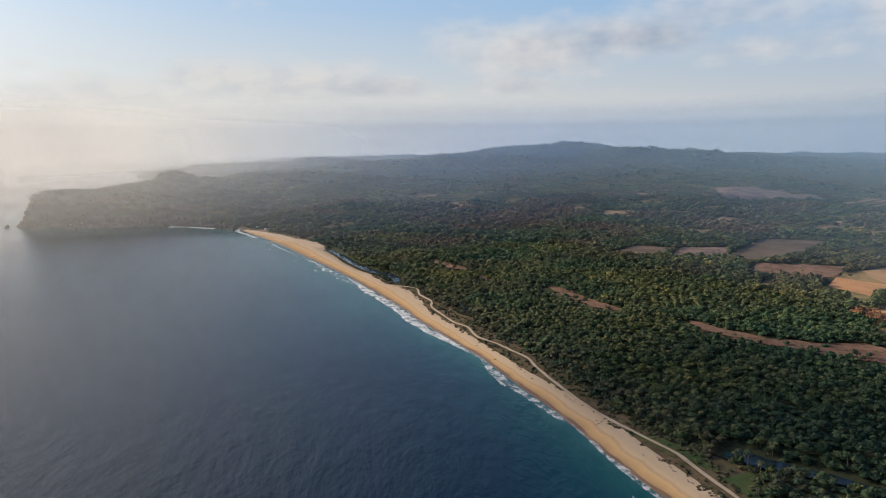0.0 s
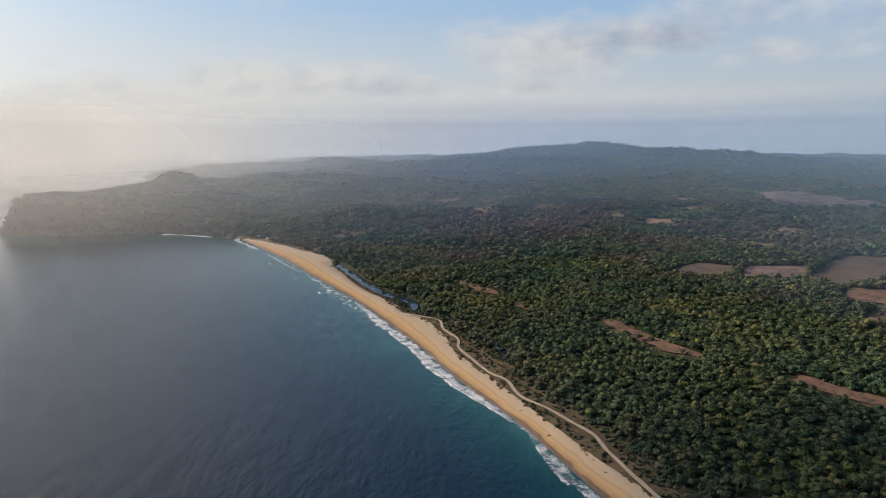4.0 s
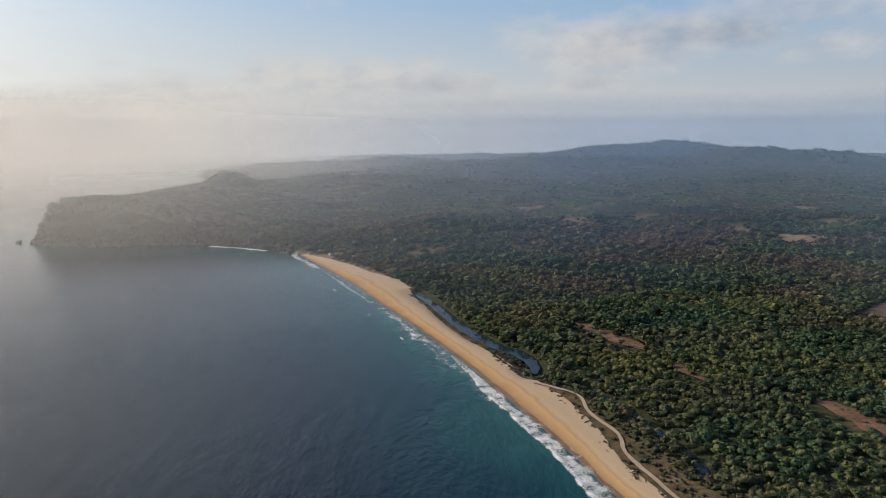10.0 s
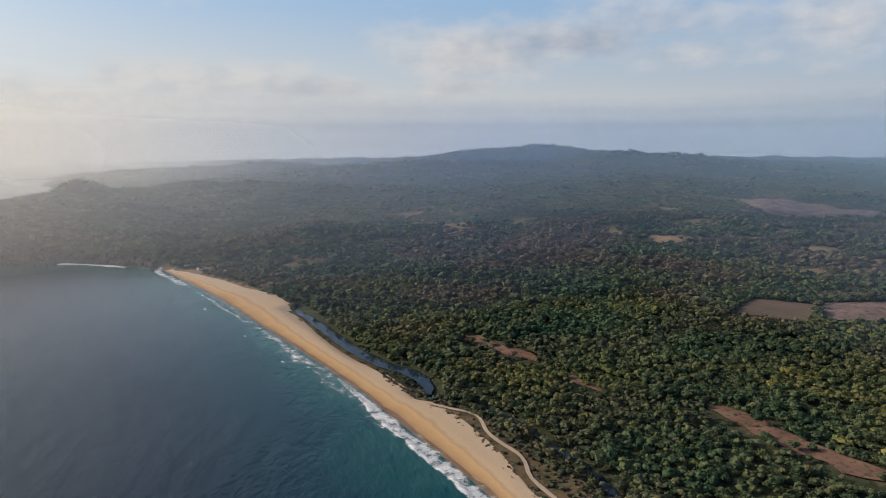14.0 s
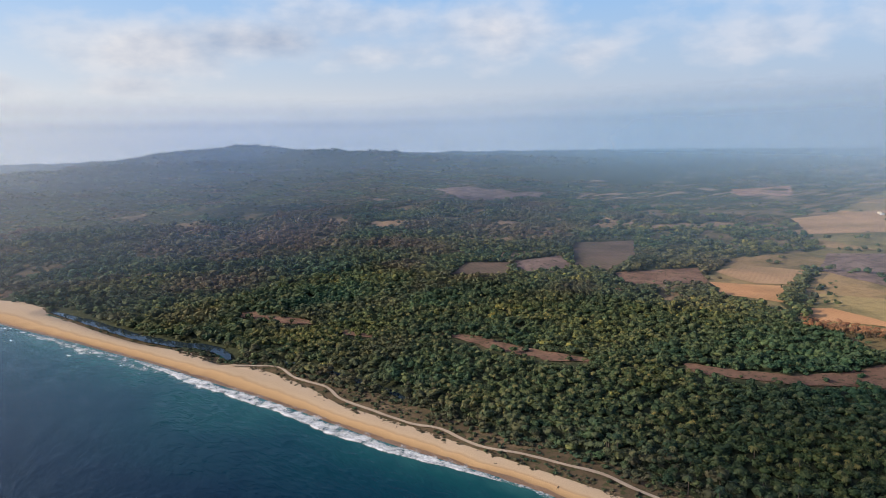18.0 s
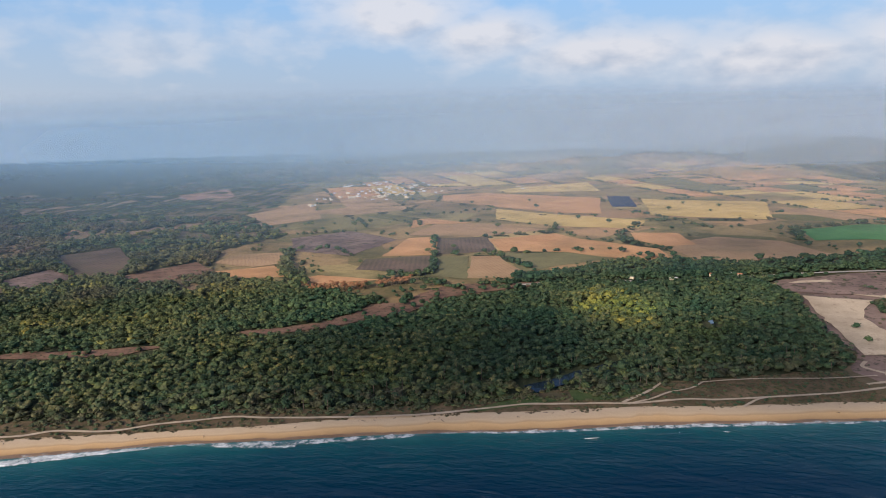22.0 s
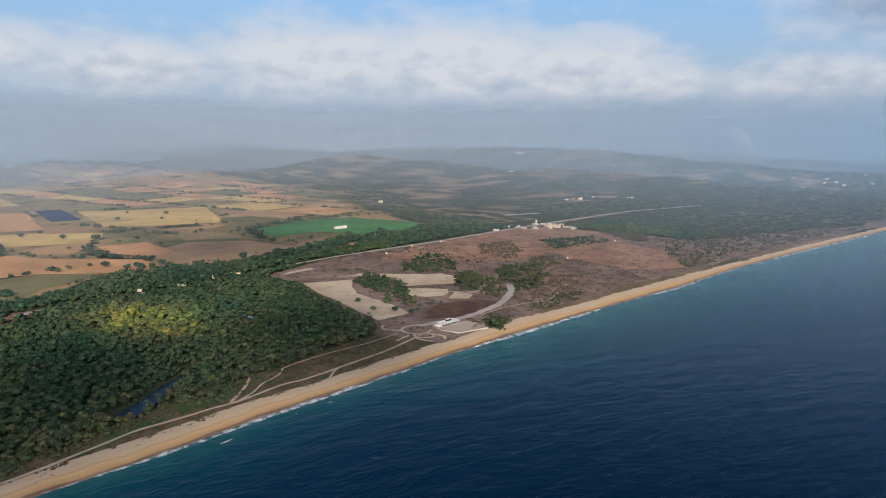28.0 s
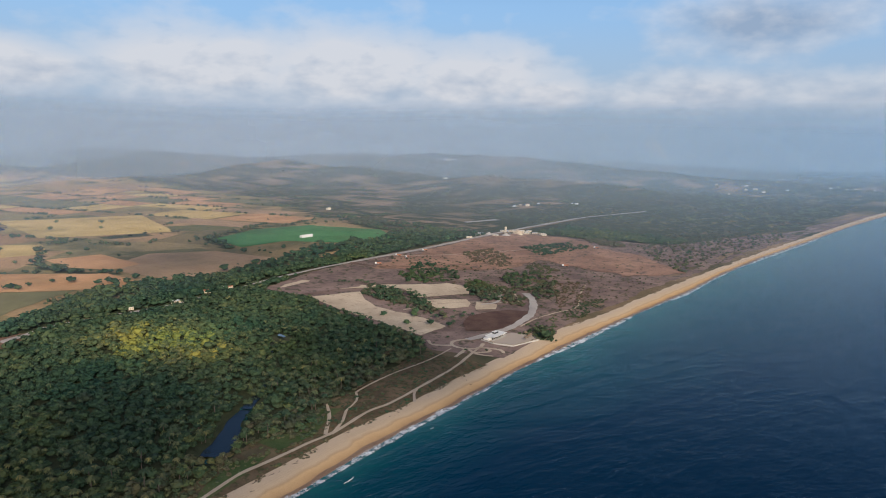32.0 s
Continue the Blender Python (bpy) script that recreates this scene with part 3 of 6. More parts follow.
def height(x, y, d=None):
    """Height of the bare ground over the sea."""
    x, y = np.asarray(x, float), np.asarray(y, float)
    d = coast_distance(x, y) if d is None else d
    h = np.interp(d, [-400, -60, 0, 14, 40, 120, 700, 3000], [-14, -4, 0, 1.9, 3.0, 3.6, 6.0, 10.0])
    up = np.zeros(x.shape)
    for pts, breadth in RIDGES:
        line = [(a, b) for a, b, _ in pts]
        dist, at = near_line(line, x, y)
        top = np.interp(at, np.arange(len(pts)), [c for *_, c in pts])
        rough = 1 + 0.16 * waves2(x, y, 420, 5) + 0.07 * waves2(x, y, 130, 6)
        up = np.maximum(up, top * rough * np.exp(-((dist / breadth) ** 2)))
    up = up + 32 * np.exp(-((x + 498) ** 2 + (y - 1985) ** 2) / 48**2)
    up = up + (5.5 * waves2(x, y, 300, 8) + 2.6 * waves2(x, y, 120, 9)) * np.clip((y - 980) / 350, 0, 1) * np.clip((d - 60) / 200, 0, 1)
    steep = np.clip(d / np.where(y > 1330, 26.0, 160.0), 0, 1)
    h = h + up * steep * steep * (3 - 2 * steep)
    for line, depth, breadth in ((RIVER, 3.2, 11), (CREEK, 3.0, 5), (POND, 3.6, 11), (CANAL, 2.4, 5)):
        dist, _ = near_line(line, x, y)
        h = h - depth * np.exp(-((dist / breadth) ** 4))
    return h




def quads_mesh(name, verts, loops, mats, smooth=False, attrs=()):
    """A mesh from arrays: loops is faces by 3 or 4 corners."""
    verts, loops = np.asarray(verts, np.float32), np.asarray(loops, np.int32)
    me = bpy.data.meshes.new(name)
    me.vertices.add(len(verts))
    me.vertices.foreach_set("co", verts.ravel())
    me.loops.add(loops.size)
    me.loops.foreach_set("vertex_index", loops.ravel())
    me.polygons.add(len(loops))
    me.polygons.foreach_set("loop_start", np.arange(0, loops.size, loops.shape[1], dtype=np.int32))
    me.polygons.foreach_set("loop_total", np.full(len(loops), loops.shape[1], np.int32))
    if smooth:
        me.polygons.foreach_set("use_smooth", np.ones(len(loops), bool))
    for m in mats:
        me.materials.append(m)
    me.update(calc_edges=True)
    for key, values in attrs:
        a = me.attributes.new(key, "FLOAT", "POINT")
        a.data.foreach_set("value", np.asarray(values, np.float32))
    return me


def grid_loops(n, m):
    i, j = np.meshgrid(np.arange(n - 1), np.arange(m - 1), indexing="ij")
    a = (i * m + j).ravel()
    return np.stack([a, a + m, a + m + 1, a + 1], 1)


def graded(lo, hi, fine_lo, fine_hi, step, growth=1.12):
    mid = list(np.arange(fine_lo, fine_hi + step, step))
    s, v, right = step, mid[-1], []
    while v < hi:
        s = min(s * growth, 75)
        v += s
        right.append(v)
    s, v, left = step, mid[0], []
    while v > lo:
        s = min(s * growth, 75)
        v -= s
        left.append(v)
    return np.array(left[::-1] + mid + right)


def build_ground():
    gx, gy = graded(-1300, 6000, -690, 760, 9), graded(-5100, 5100, -520, 1560, 9)
    X, Y = np.meshgrid(gx, gy, indexing="ij")
    d = coast_distance(X, Y)
    Z = height(X, Y, d)
    # under the sheet of the beach the earth lies lower
    by = np.interp(Y, BACKLINE[:, 1], BACKLINE[:, 0])
    on_beach = (Y < 1312) & (X < by + 1) & (d > -30)
    Z = np.where(on_beach, Z - 0.8, Z)
    Z = np.where(d < -60, np.minimum(Z, -6), Z)
    me = quads_mesh("ground", np.stack([X.ravel(), Y.ravel(), Z.ravel()], 1), grid_loops(*X.shape), [M_GROUND], True, [("woods", np.where(((Y > 1330) & (X < 100)) | (Y > 1900), 1.0, wooded(X, Y, False)).ravel()), ("farmed", inside(FARM, X, Y).astype(float).ravel())])
    tagged(new("ground", me), "brown scrub earth and dark undergrowth of the coastal plain", "ground", kind="structure")


def build_beach():
    ys = np.arange(-5000, 1312, 6.0)
    sx = np.interp(ys, SHORE[:, 1], SHORE[:, 0])
    bx = np.interp(ys, BACKLINE[:, 1], BACKLINE[:, 0]) + 2.2 * waves2(ys, ys * 0, 40, 15) + 1.4 * waves2(ys, ys * 0, 14, 16) + 3
    wet = sx + 2.6 + 1.2 * waves2(ys, ys * 0, 90, 13) + 0.7 * waves2(ys, ys * 0, 30, 14)
    for name, a, b, mat, up, label in (("wet_sand", sx - 14, wet, M_WET, 0.04, "dark wet sand washed by the waves"), ("beach", wet - 0.6, bx, M_SAND, 0.0, "golden dry sand beach with footprints and tide lines")):
        u = np.linspace(0, 1, 9 if name == "beach" else 6)
        X = a[:, None] + (b - a)[:, None] * u[None]
        Y = np.repeat(ys[:, None], len(u), 1)
        d = coast_distance(X, Y)
        Z = height(X, Y, d) + up + (0.10 * waves2(X, Y, 14, 3) if name == "beach" else 0)
        tagged(new(name, quads_mesh(name, np.stack([X.ravel(), Y.ravel(), Z.ravel()], 1), grid_loops(*X.shape)[:, ::-1], [mat], True, [("across", np.repeat(u[None], len(ys), 0).ravel())])), label, "beach", kind="structure")


def build_sea():
    gx, gy = graded(-5000, 340, -160, 340, 12), graded(-5100, 5100, -300, 1420, 14)
    X, Y = np.meshgrid(gx, gy, indexing="ij")
    d = np.maximum(-coast_distance(X, Y), 0) * np.interp(Y, [-900, -300, 60, 240, 480, 700], [0.45, 0.55, 0.9, 1.8, 1.7, 0.9])
    me = quads_mesh("sea", np.stack([X.ravel(), Y.ravel(), np.zeros(X.size)], 1), grid_loops(*X.shape), [M_SEA], True, [("shore", d.ravel())])
    tagged(new("sea", me), "dark blue ocean turning turquoise along the beach", "sea", kind="structure")


def ribbon(name, pts, width, mat, label, category, lift=0.3, step=5.0, flat=None, kind="structure", jitter=0.12):
    c = smooth_line(pts, step)
    t = np.gradient(c, axis=0)
    t /= np.linalg.norm(t, axis=1)[:, None] + 1e-9
    n = np.stack([-t[:, 1], t[:, 0]], 1)
    w = np.broadcast_to(np.asarray(width, float), (len(pts),))
    w = np.interp(np.linspace(0, 1, len(c)), np.linspace(0, 1, len(pts)), w) / 2
    k = np.arange(len(c))
    w1, w2 = w * (1 + jitter * np.sin(k * 1.7) + jitter * np.sin(k * 0.6)), w * (1 + jitter * np.sin(k * 1.3 + 2) + jitter * np.sin(k * 0.5 + 1))
    rows = np.stack([c + n * w1[:, None], c, c - n * w2[:, None]], 1)
    z = np.full(rows.shape[:2], flat) if flat is not None else height(rows[..., 0], rows[..., 1]) + lift
    v = np.concatenate([rows, z[..., None]], 2).reshape(-1, 3)
    loops = grid_loops(len(c), 3)
    return tagged(new(name, quads_mesh(name, v, loops, [mat], True)), label, category, kind=kind)


def sheet(name, poly, mat, label, category, lift=0.35, kind="structure", ragged=2.0, seed=0, flat=None):
    """A patch of land inside a polygon, lying on the ground, with a slightly ragged edge."""
    r = np.random.RandomState(seed + 11)
    p = np.asarray(poly, float)
    edge = []
    for i in range(len(p)):
        a, b = p[i], p[(i + 1) % len(p)]
        L = np.linalg.norm(b - a)
        n = max(2, int(L / 9))
        nrm = np.array([a[1] - b[1], b[0] - a[0]]) / L
        off = np.cumsum(r.normal(0, ragged * 0.4, n))
        off -= np.linspace(0, off[-1], n)
        for k in range(n):
            edge.append(a + (b - a) * k / n + nrm * (off[k] if k else 0))
    edge = np.array(edge)
    bm = bmesh.new()
    z = np.full(len(edge), flat) if flat is not None else height(edge[:, 0], edge[:, 1]) + lift
    f = bm.faces.new([bm.verts.new((q[0], q[1], zz)) for q, zz in zip(edge, z)])
    bmesh.ops.triangulate(bm, faces=[f])
    if flat is None:
        for _ in range(7):
            long_ones = [e for e in bm.edges if e.calc_length() > 34]
            if not long_ones:
                break
            bmesh.ops.subdivide_edges(bm, edges=long_ones, cuts=1)
            bmesh.ops.triangulate(bm, faces=bm.faces)
        co = np.array([v.co for v in bm.verts])
        for v, h in zip(bm.verts, height(co[:, 0], co[:, 1]) + lift):
            v.co.z = h
    bmesh.ops.recalc_face_normals(bm, faces=bm.faces)
    if bm.faces and sum(q.normal.z for q in bm.faces) < 0:
        bmesh.ops.reverse_faces(bm, faces=bm.faces)
    me = bpy.data.meshes.new(name)
    bm.to_mesh(me)
    bm.free()
    me.materials.append(mat)
    return tagged(new(name, me), label, category, kind=kind)


build_beach()
build_sea()

# ================= fields, clearings, roads =================
FARM = [(460, 610), (530, 745), (665, 790), (790, 750), (950, 855), (1190, 930), (1425, 1000), (1850, 1080), (2300, 900), (2600, 475), (2500, 0), (1900, -430), (1440, -480), (1040, -330),
        (760, -300), (660, -75), (612, 57), (590, 160), (560, 275), (520, 360), (446, 446), (395, 480)]
WORKS = [(282, 112), (360, 113), (462, 103), (528, 106), (568, 28), (608, -123), (655, -400), (640, -475), (530, -490), (400, -540), (335, -860), (325, -1460), (316, -1140),
         (302, -826), (291, -588), (264, -372), (253, -214), (232, -69), (218, 5), (208, 57), (198, 100), (246, 128)]
FIELDS = [
    ("field", [(633, 554), (784, 552), (798, 513), (653, 486)], M_ORANGE, "bare ploughed field of orange earth"),
    ("field", [(786, 510), (804, 438), (687, 409), (653, 485)], M_PLANT, "agave field with dotted rows on brown earth"),
    ("field", [(776, 431), (843, 336), (794, 301), (715, 198), (602, 185), (681, 317), (682, 405)], M_ORANGE, "long ploughed field of orange brown earth"),
    ("field", [(669, 403), (676, 317), (643, 258), (589, 330), (549, 368)], M_OLIVE, "dull green grazed field beside the tree belt"),
    ("field", [(642, 439), (652, 405), (526, 354), (511, 425)], M_BROWN, "brown stubble field"),
    ("field", [(640, 481), (642, 441), (508, 425), (523, 467)], M_OLIVE, "olive green field with faint rows"),
    ("field", [(615, 570), (645, 488), (533, 473), (548, 564)], M_PLANT, "planted field with rows and farm tracks"),
    ("field", [(491, 613), (513, 597), (496, 518), (477, 566), (455, 593)], M_ORANGE, "narrow strip of bare orange earth"),
    ("field", [(524, 730), (570, 660), (500, 632), (487, 688)], M_ORANGE, "cleared field of orange earth among trees"),
    ("field", [(573, 756), (630, 758), (654, 691), (581, 663), (553, 695)], M_BROWN, "brown field with scattered bushes"),
    ("field", [(770, 732), (847, 663), (769, 565), (636, 598), (666, 689)], M_DEV, "dry scrubby fallow field"),
    ("field", [(996, 590), (1010, 563), (951, 475), (935, 549), (884, 570)], M_ORANGE, "orange ploughed field"),
    ("field", [(812, 559), (935, 539), (941, 435), (881, 347), (814, 431), (809, 515)], M_BROWN, "brown ploughed field edged by hedges"),
    ("field", [(1346, 163), (1289, -76), (1015, -21), (1040, 90), (1072, 171)], M_YELLOW, "wide golden straw field"),
    ("field", [(1158, 458), (1076, 342), (998, 188), (898, 207), (921, 338), (1001, 441)], M_YELLOW, "dry straw field with single trees"),
    ("field", [(1435, 613), (1498, 520), (1365, 246), (1087, 256), (1103, 343), (1210, 475), (1307, 591)], M_ORANGE, "broad orange field before the village"),
    ("field", [(895, -29), (959, -137), (951, -245), (823, -305), (735, -263), (720, -176), (807, -102), (795, -19)], M_GREEN, "bright green irrigated field"),
    ("field", [(709, 183), (769, 167), (821, 107), (787, 27), (669, -12), (643, 71), (616, 158)], M_BROWN, "grey brown field sloping to the tree belt"),
    ("field", [(854, 224), (855, 156), (752, 145), (734, 188), (789, 224)], M_ORANGE, "small orange field"),
    ("field", [(1088, 853), (1182, 767), (1212, 638), (1134, 643), (1054, 727)], M_BROWN, "pale brown field beside a hedge"),
    ("field", [(1590, 502), (1786, 264), (1535, 240), (1494, 465)], M_YELLOW, "far straw field"),
    # these four mauve-brown plots take darker earth, which also carries the shade there
    ("field", [(967, 1899), (1089, 1845), (1021, 1487), (897, 1487), (866, 1633)], M_DEV, "pale cleared field among woods"),
    ("field", [(342, 942), (394, 985), (438, 950), (390, 897)], M_PLANT, "fallow plot with planted rows"),
    ("field", [(446, 953), (514, 943), (475, 877), (410, 899)], M_DEV, "fallow brown plot"),
    ("field", [(600, 1003), (674, 955), (581, 876), (494, 838), (475, 877)], M_PLANT, "brown plantation plot with green rows"),
    ("field", [(486, 826), (579, 781), (520, 727), (452, 778)], M_CLEARING, "brown cleared strip among trees"),
    ("field", [(1047, 933), (1275, 883), (1004, 765), (903, 827)], M_BROWN, "pale brown field below the hills"),
    ("field", [(1437, 1307), (1602, 1244), (1394, 1127), (1322, 1203)], M_RED, "reddish bare slope"),
    ("clearing", [(286, 587), (316, 536), (350, 509), (388, 500), (398, 470), (460, 453), (501, 346), (486, 344), (425, 432), (368, 456), (318, 505), (276, 566)], M_CLEARING, "long strip of bare red earth through the palms"),
    ("clearing", [(83, 931), (102, 923), (128, 865), (126, 847), (108, 866), (88, 902)], M_CLEARING, "red earth clearing in the forest"),
    ("clearing", [(132, 818), (138, 815), (151, 785), (146, 779), (133, 801)], M_CLEARING, "bare track opening in the forest"),
    ("clearing", [(194, 753), (214, 735), (223, 686), (242, 637), (241, 622), (215, 651), (201, 701)], M_CLEARING, "red earth clearing lined with palms"),
    ("graded_sand", [(462, 96), (447, 40), (420, 56), (393, 67), (356, 70), (322, 66), (288, 71), (281, 108), (325, 106), (402, 103)], M_PALE, "smooth graded pale sand beside the palm grove"),
    ("graded_sand", [(517, 96), (537, 51), (470, 15), (450, -13), (441, -57), (390, -67), (364, -40), (386, 13), (429, -4), (485, 79)], M_PALE, "shaped strip of pale sand"),
    ("graded_sand", [(384, 31), (366, 4), (347, -18), (332, -8), (324, 4), (330, 22), (347, 34)], M_PALE, "small pale sand patch"),
    ("graded_sand", [(332, -16), (320, -23), (311, -24), (300, -9), (311, 7)], M_PALE, "small pale sand patch"),
    ("tilled_earth", [(299, 30), (297, 4), (290, -16), (272, -26), (260, -4), (255, 12), (251, 36), (252, 52), (267, 68), (286, 52)], M_DARKEARTH, "dark red tilled earth beside the road bend"),
    ("red_earth", [(548, -43), (594, -140), (618, -275), (645, -369), (634, -460), (530, -477), (453, -425), (380, -413), (268, -335), (308, -250), (400, -263), (452, -270), (430, -184), (469, -122)], M_RED, "wide stretch of cleared red earth"),
    ("red_earth", [(514, 126), (534, 34), (557, -50), (487, -101), (407, -86), (425, -41), (475, 15), (476, 103)], M_DEV, "brown earth of the building site"),
]
sheet("building_land", WORKS, M_DEV, "cleared brown building land behind the beach", "building land", 0.15, ragged=5)
OPEN, THIN = [], []
for k, (name, poly, mat, label) in enumerate(FIELDS):
    sheet(name, poly, mat, label, name.replace("_", " "), 0.45 + 0.012 * k, seed=k, ragged={"red_earth": 9.0, "clearing": 5.0, "graded_sand": 4.0, "tilled_earth": 4.5}.get(name, 2.0))
    OPEN.append(poly)
    THIN.append(name == "clearing")
PLOT_HEDGES = []


def farm_plots():
    """Smaller plots of the plain between the large fields: a skewed grid of strips, some with hedges."""
    r = np.random.RandomState(61)
    ca, sa = math.cos(radians(24)), math.sin(radians(24))
    cols, k = [], 0
    v = -1500.0
    while v < 1500:
        wide = r.uniform(70, 130)
        u = -1400.0 + r.uniform(0, 100)
        while u < 1500:
            long_ = r.uniform(90, 210)
            quad = [(u + 4, v + 3), (u + long_ - 4, v + 3 + r.uniform(-8, 8)), (u + long_ - 4, v + wide - 3), (u + 4, v + wide - 3 + r.uniform(-8, 8))]
            quad = [(1450 + a * ca - b * sa, 300 + a * sa + b * ca) for a, b in quad]
            mid = np.mean(quad, 0)
            px = np.array([q[0] for q in quad] + [mid[0]])
            py = np.array([q[1] for q in quad] + [mid[1]])
            free = inside(FARM, px, py).all() and px.max() < 2300
            for _, poly, *_ in FIELDS:
                free = free and not inside(poly, px, py).any() and not inside(quad, *np.array(poly, float).T).any()
            if free and r.uniform() < 0.85:
                mat, label = ((M_ORANGE, "small ploughed plot of orange earth"), (M_YELLOW, "small plot of golden stubble"), (M_BROWN, "small brown stubble plot"), (M_OLIVE, "small green grazed plot"), (M_ORANGE, "small ploughed plot of orange earth"))[r.randint(5)]
                sheet("plot", quad, mat, label, "field", 0.32 + 0.002 * (k % 40), seed=100 + k, ragged=1.5)
                k += 1
            if inside(FARM, mid[:1], mid[1:]).all() and r.uniform() < 0.75:
                PLOT_HEDGES.append((quad[0], quad[1]) if r.uniform() < 0.6 else (quad[1], quad[2]))
            u += long_
        v += wide


farm_plots()
_front = [(x, y) for x, y in zip(FRONT_X, FRONT_Y) if 130 < y < 1080]
_sandy = [(np.interp(y, BACKLINE[:, 1], BACKLINE[:, 0]) + 1, y) for y in range(1076, 120, -18)]
sheet("dune_scrub", _front + _sandy, M_DUNE, "low grey green dune scrub behind the beach", "scrub", 0.25, ragged=1.0)
sheet("meadow", [(172, 312), (190, 316), (186, 290), (205, 262), (196, 252), (176, 290)], M_MEADOW, "fresh green grass at the edge of the palms", "grass", 0.4)
sheet("meadow", [(150, 372), (176, 338), (172, 318), (160, 340), (146, 374)], M_MEADOW, "strip of green grass beside the track", "grass", 0.4)

TRACK = [(32, 788), (44, 776), (57, 761), (58, 733), (67, 703), (65, 680), (72, 650), (80, 619), (89, 603), (93, 573), (106, 549), (113, 531), (121, 511), (122, 494), (126, 466), (132, 432),
                 (140, 398), (149, 374), (156, 356), (162, 340), (165, 320), (169, 298), (172, 276), (182, 246), (184, 224), (193, 190), (204, 150), (221, 108), (230, 86)]
ribbon("track", TRACK, 2.3, M_TRACK, "pale sandy track along the back of the beach", "track", 0.85)
ribbon("track", [(212, 230), (218, 212), (224, 186), (229, 149), (238, 116)], 1.6, M_TRACK, "narrow pale track through the dune scrub", "track", 0.95)
ribbon("track", [(172, 283), (190, 267), (206, 257), (212, 253)], 2.0, M_TRACK, "short sandy track to the palms", "track", 0.95)
ribbon("track", [(170, 280), (181, 264), (191, 254), (200, 239), (212, 230)], 1.6, M_TRACK, "winding sandy footpath", "track", 0.95)
ribbon("track", [(175, 213), (188, 201), (193, 190)], 1.6, M_TRACK, "short sandy path to the beach", "track", 0.95)
ribbon("track", [(245, 22), (253, -12), (254, -43), (254, -77), (279, -118), (309, -173)], 1.8, M_TRACK, "thin pale path across the brown flats", "track", 0.5)
ribbon("road", [(482, 365), (493, 342), (508, 316), (510, 270), (514, 217), (527, 174), (536, 147), (553, 103), (574, 38), (591, -41), (604, -128), (613, -197), (632, -288), (652, -380), (662, -429), (678, -530), (695, -650), (709, -779), (690, -985)],
       [7, 7, 7, 6, 6, 6, 9, 9, 9, 9, 9, 9, 9, 9, 8, 7, 7, 7, 7], M_ROAD, "pale graded gravel road past the building land", "road", 1.05, 8)
ribbon("track", [(378, -88), (358, -86), (335, -78), (316, -62), (301, -43)], 2.2, M_TRACK, "pale looping path among bushes", "track", 0.7)
ribbon("track", [(300, -46), (330, -20), (352, 20), (356, 60)], 2.4, M_TRACK, "worn earth track across the graded sand", "track", 1.0)
ribbon("track", [(592, -60), (540, -75), (500, -140), (470, -190), (420, -260)], 2.6, M_CLEARING, "rough track across the red earth", "track", 1.15)
ribbon("track", [(604, -128), (560, -190), (520, -300), (500, -400)], 2.2, M_TRACK, "pale wheel track on the building land", "track", 1.15)
ribbon("road", [(325, -86), (302, -68), (282, -44), (266, -20), (253, 12), (245, 48), (246, 74), (247, 88)], 7.5, M_ROAD, "curving pale concrete road to the beach house", "road", 1.0, 4)
ribbon("road", [(350, -72), (330, -50), (318, -30), (322, -12)], 3.5, M_ROAD, "short pale side lane", "road", 1.02, 4)
for pts, w in (([(247, 84), (252, 98), (244, 108), (230, 106), (226, 96), (232, 86)], 3.2), ([(230, 106), (216, 110), (205, 104)], 2.4), ([(226, 96), (212, 88), (205, 92)], 3.2),
               ([(232, 104), (226, 118), (222, 128)], 3.0), ([(244, 108), (256, 118), (268, 112)], 3.0), ([(220, 110), (214, 98), (222, 92)], 2.6)):
    ribbon("track", pts, w, M_TRACK, "sandy drive by the beach house", "track", 0.52, 3)
ribbon("river", RIVER, [5, 8, 10, 11, 11, 12, 12, 12, 4], M_LAGOON, "still dark river behind the beach", "river", flat=1.9, jitter=0.08)
ribbon("creek", CREEK, [7, 6, 5, 5, 6, 6, 5], M_LAGOON, "narrow dark creek among bushes", "creek", flat=1.9, jitter=0.1)
ribbon("lagoon", POND, [13, 12, 10, 6], M_LAGOON, "small dark blue lagoon among trees", "pond", flat=1.7, jitter=0.08)
ribbon("canal", CANAL, [6, 5, 5, 6], M_LAGOON, "overgrown water channel in the grove", "channel", flat=2.2, jitter=0.1)
sheet("pond", [(350, 201), (352, 198), (346, 198.5), (341, 199), (339, 202), (343, 201.5), (346, 203)], M_POND, "small bright pond in the grove", "pond", flat=8.2)

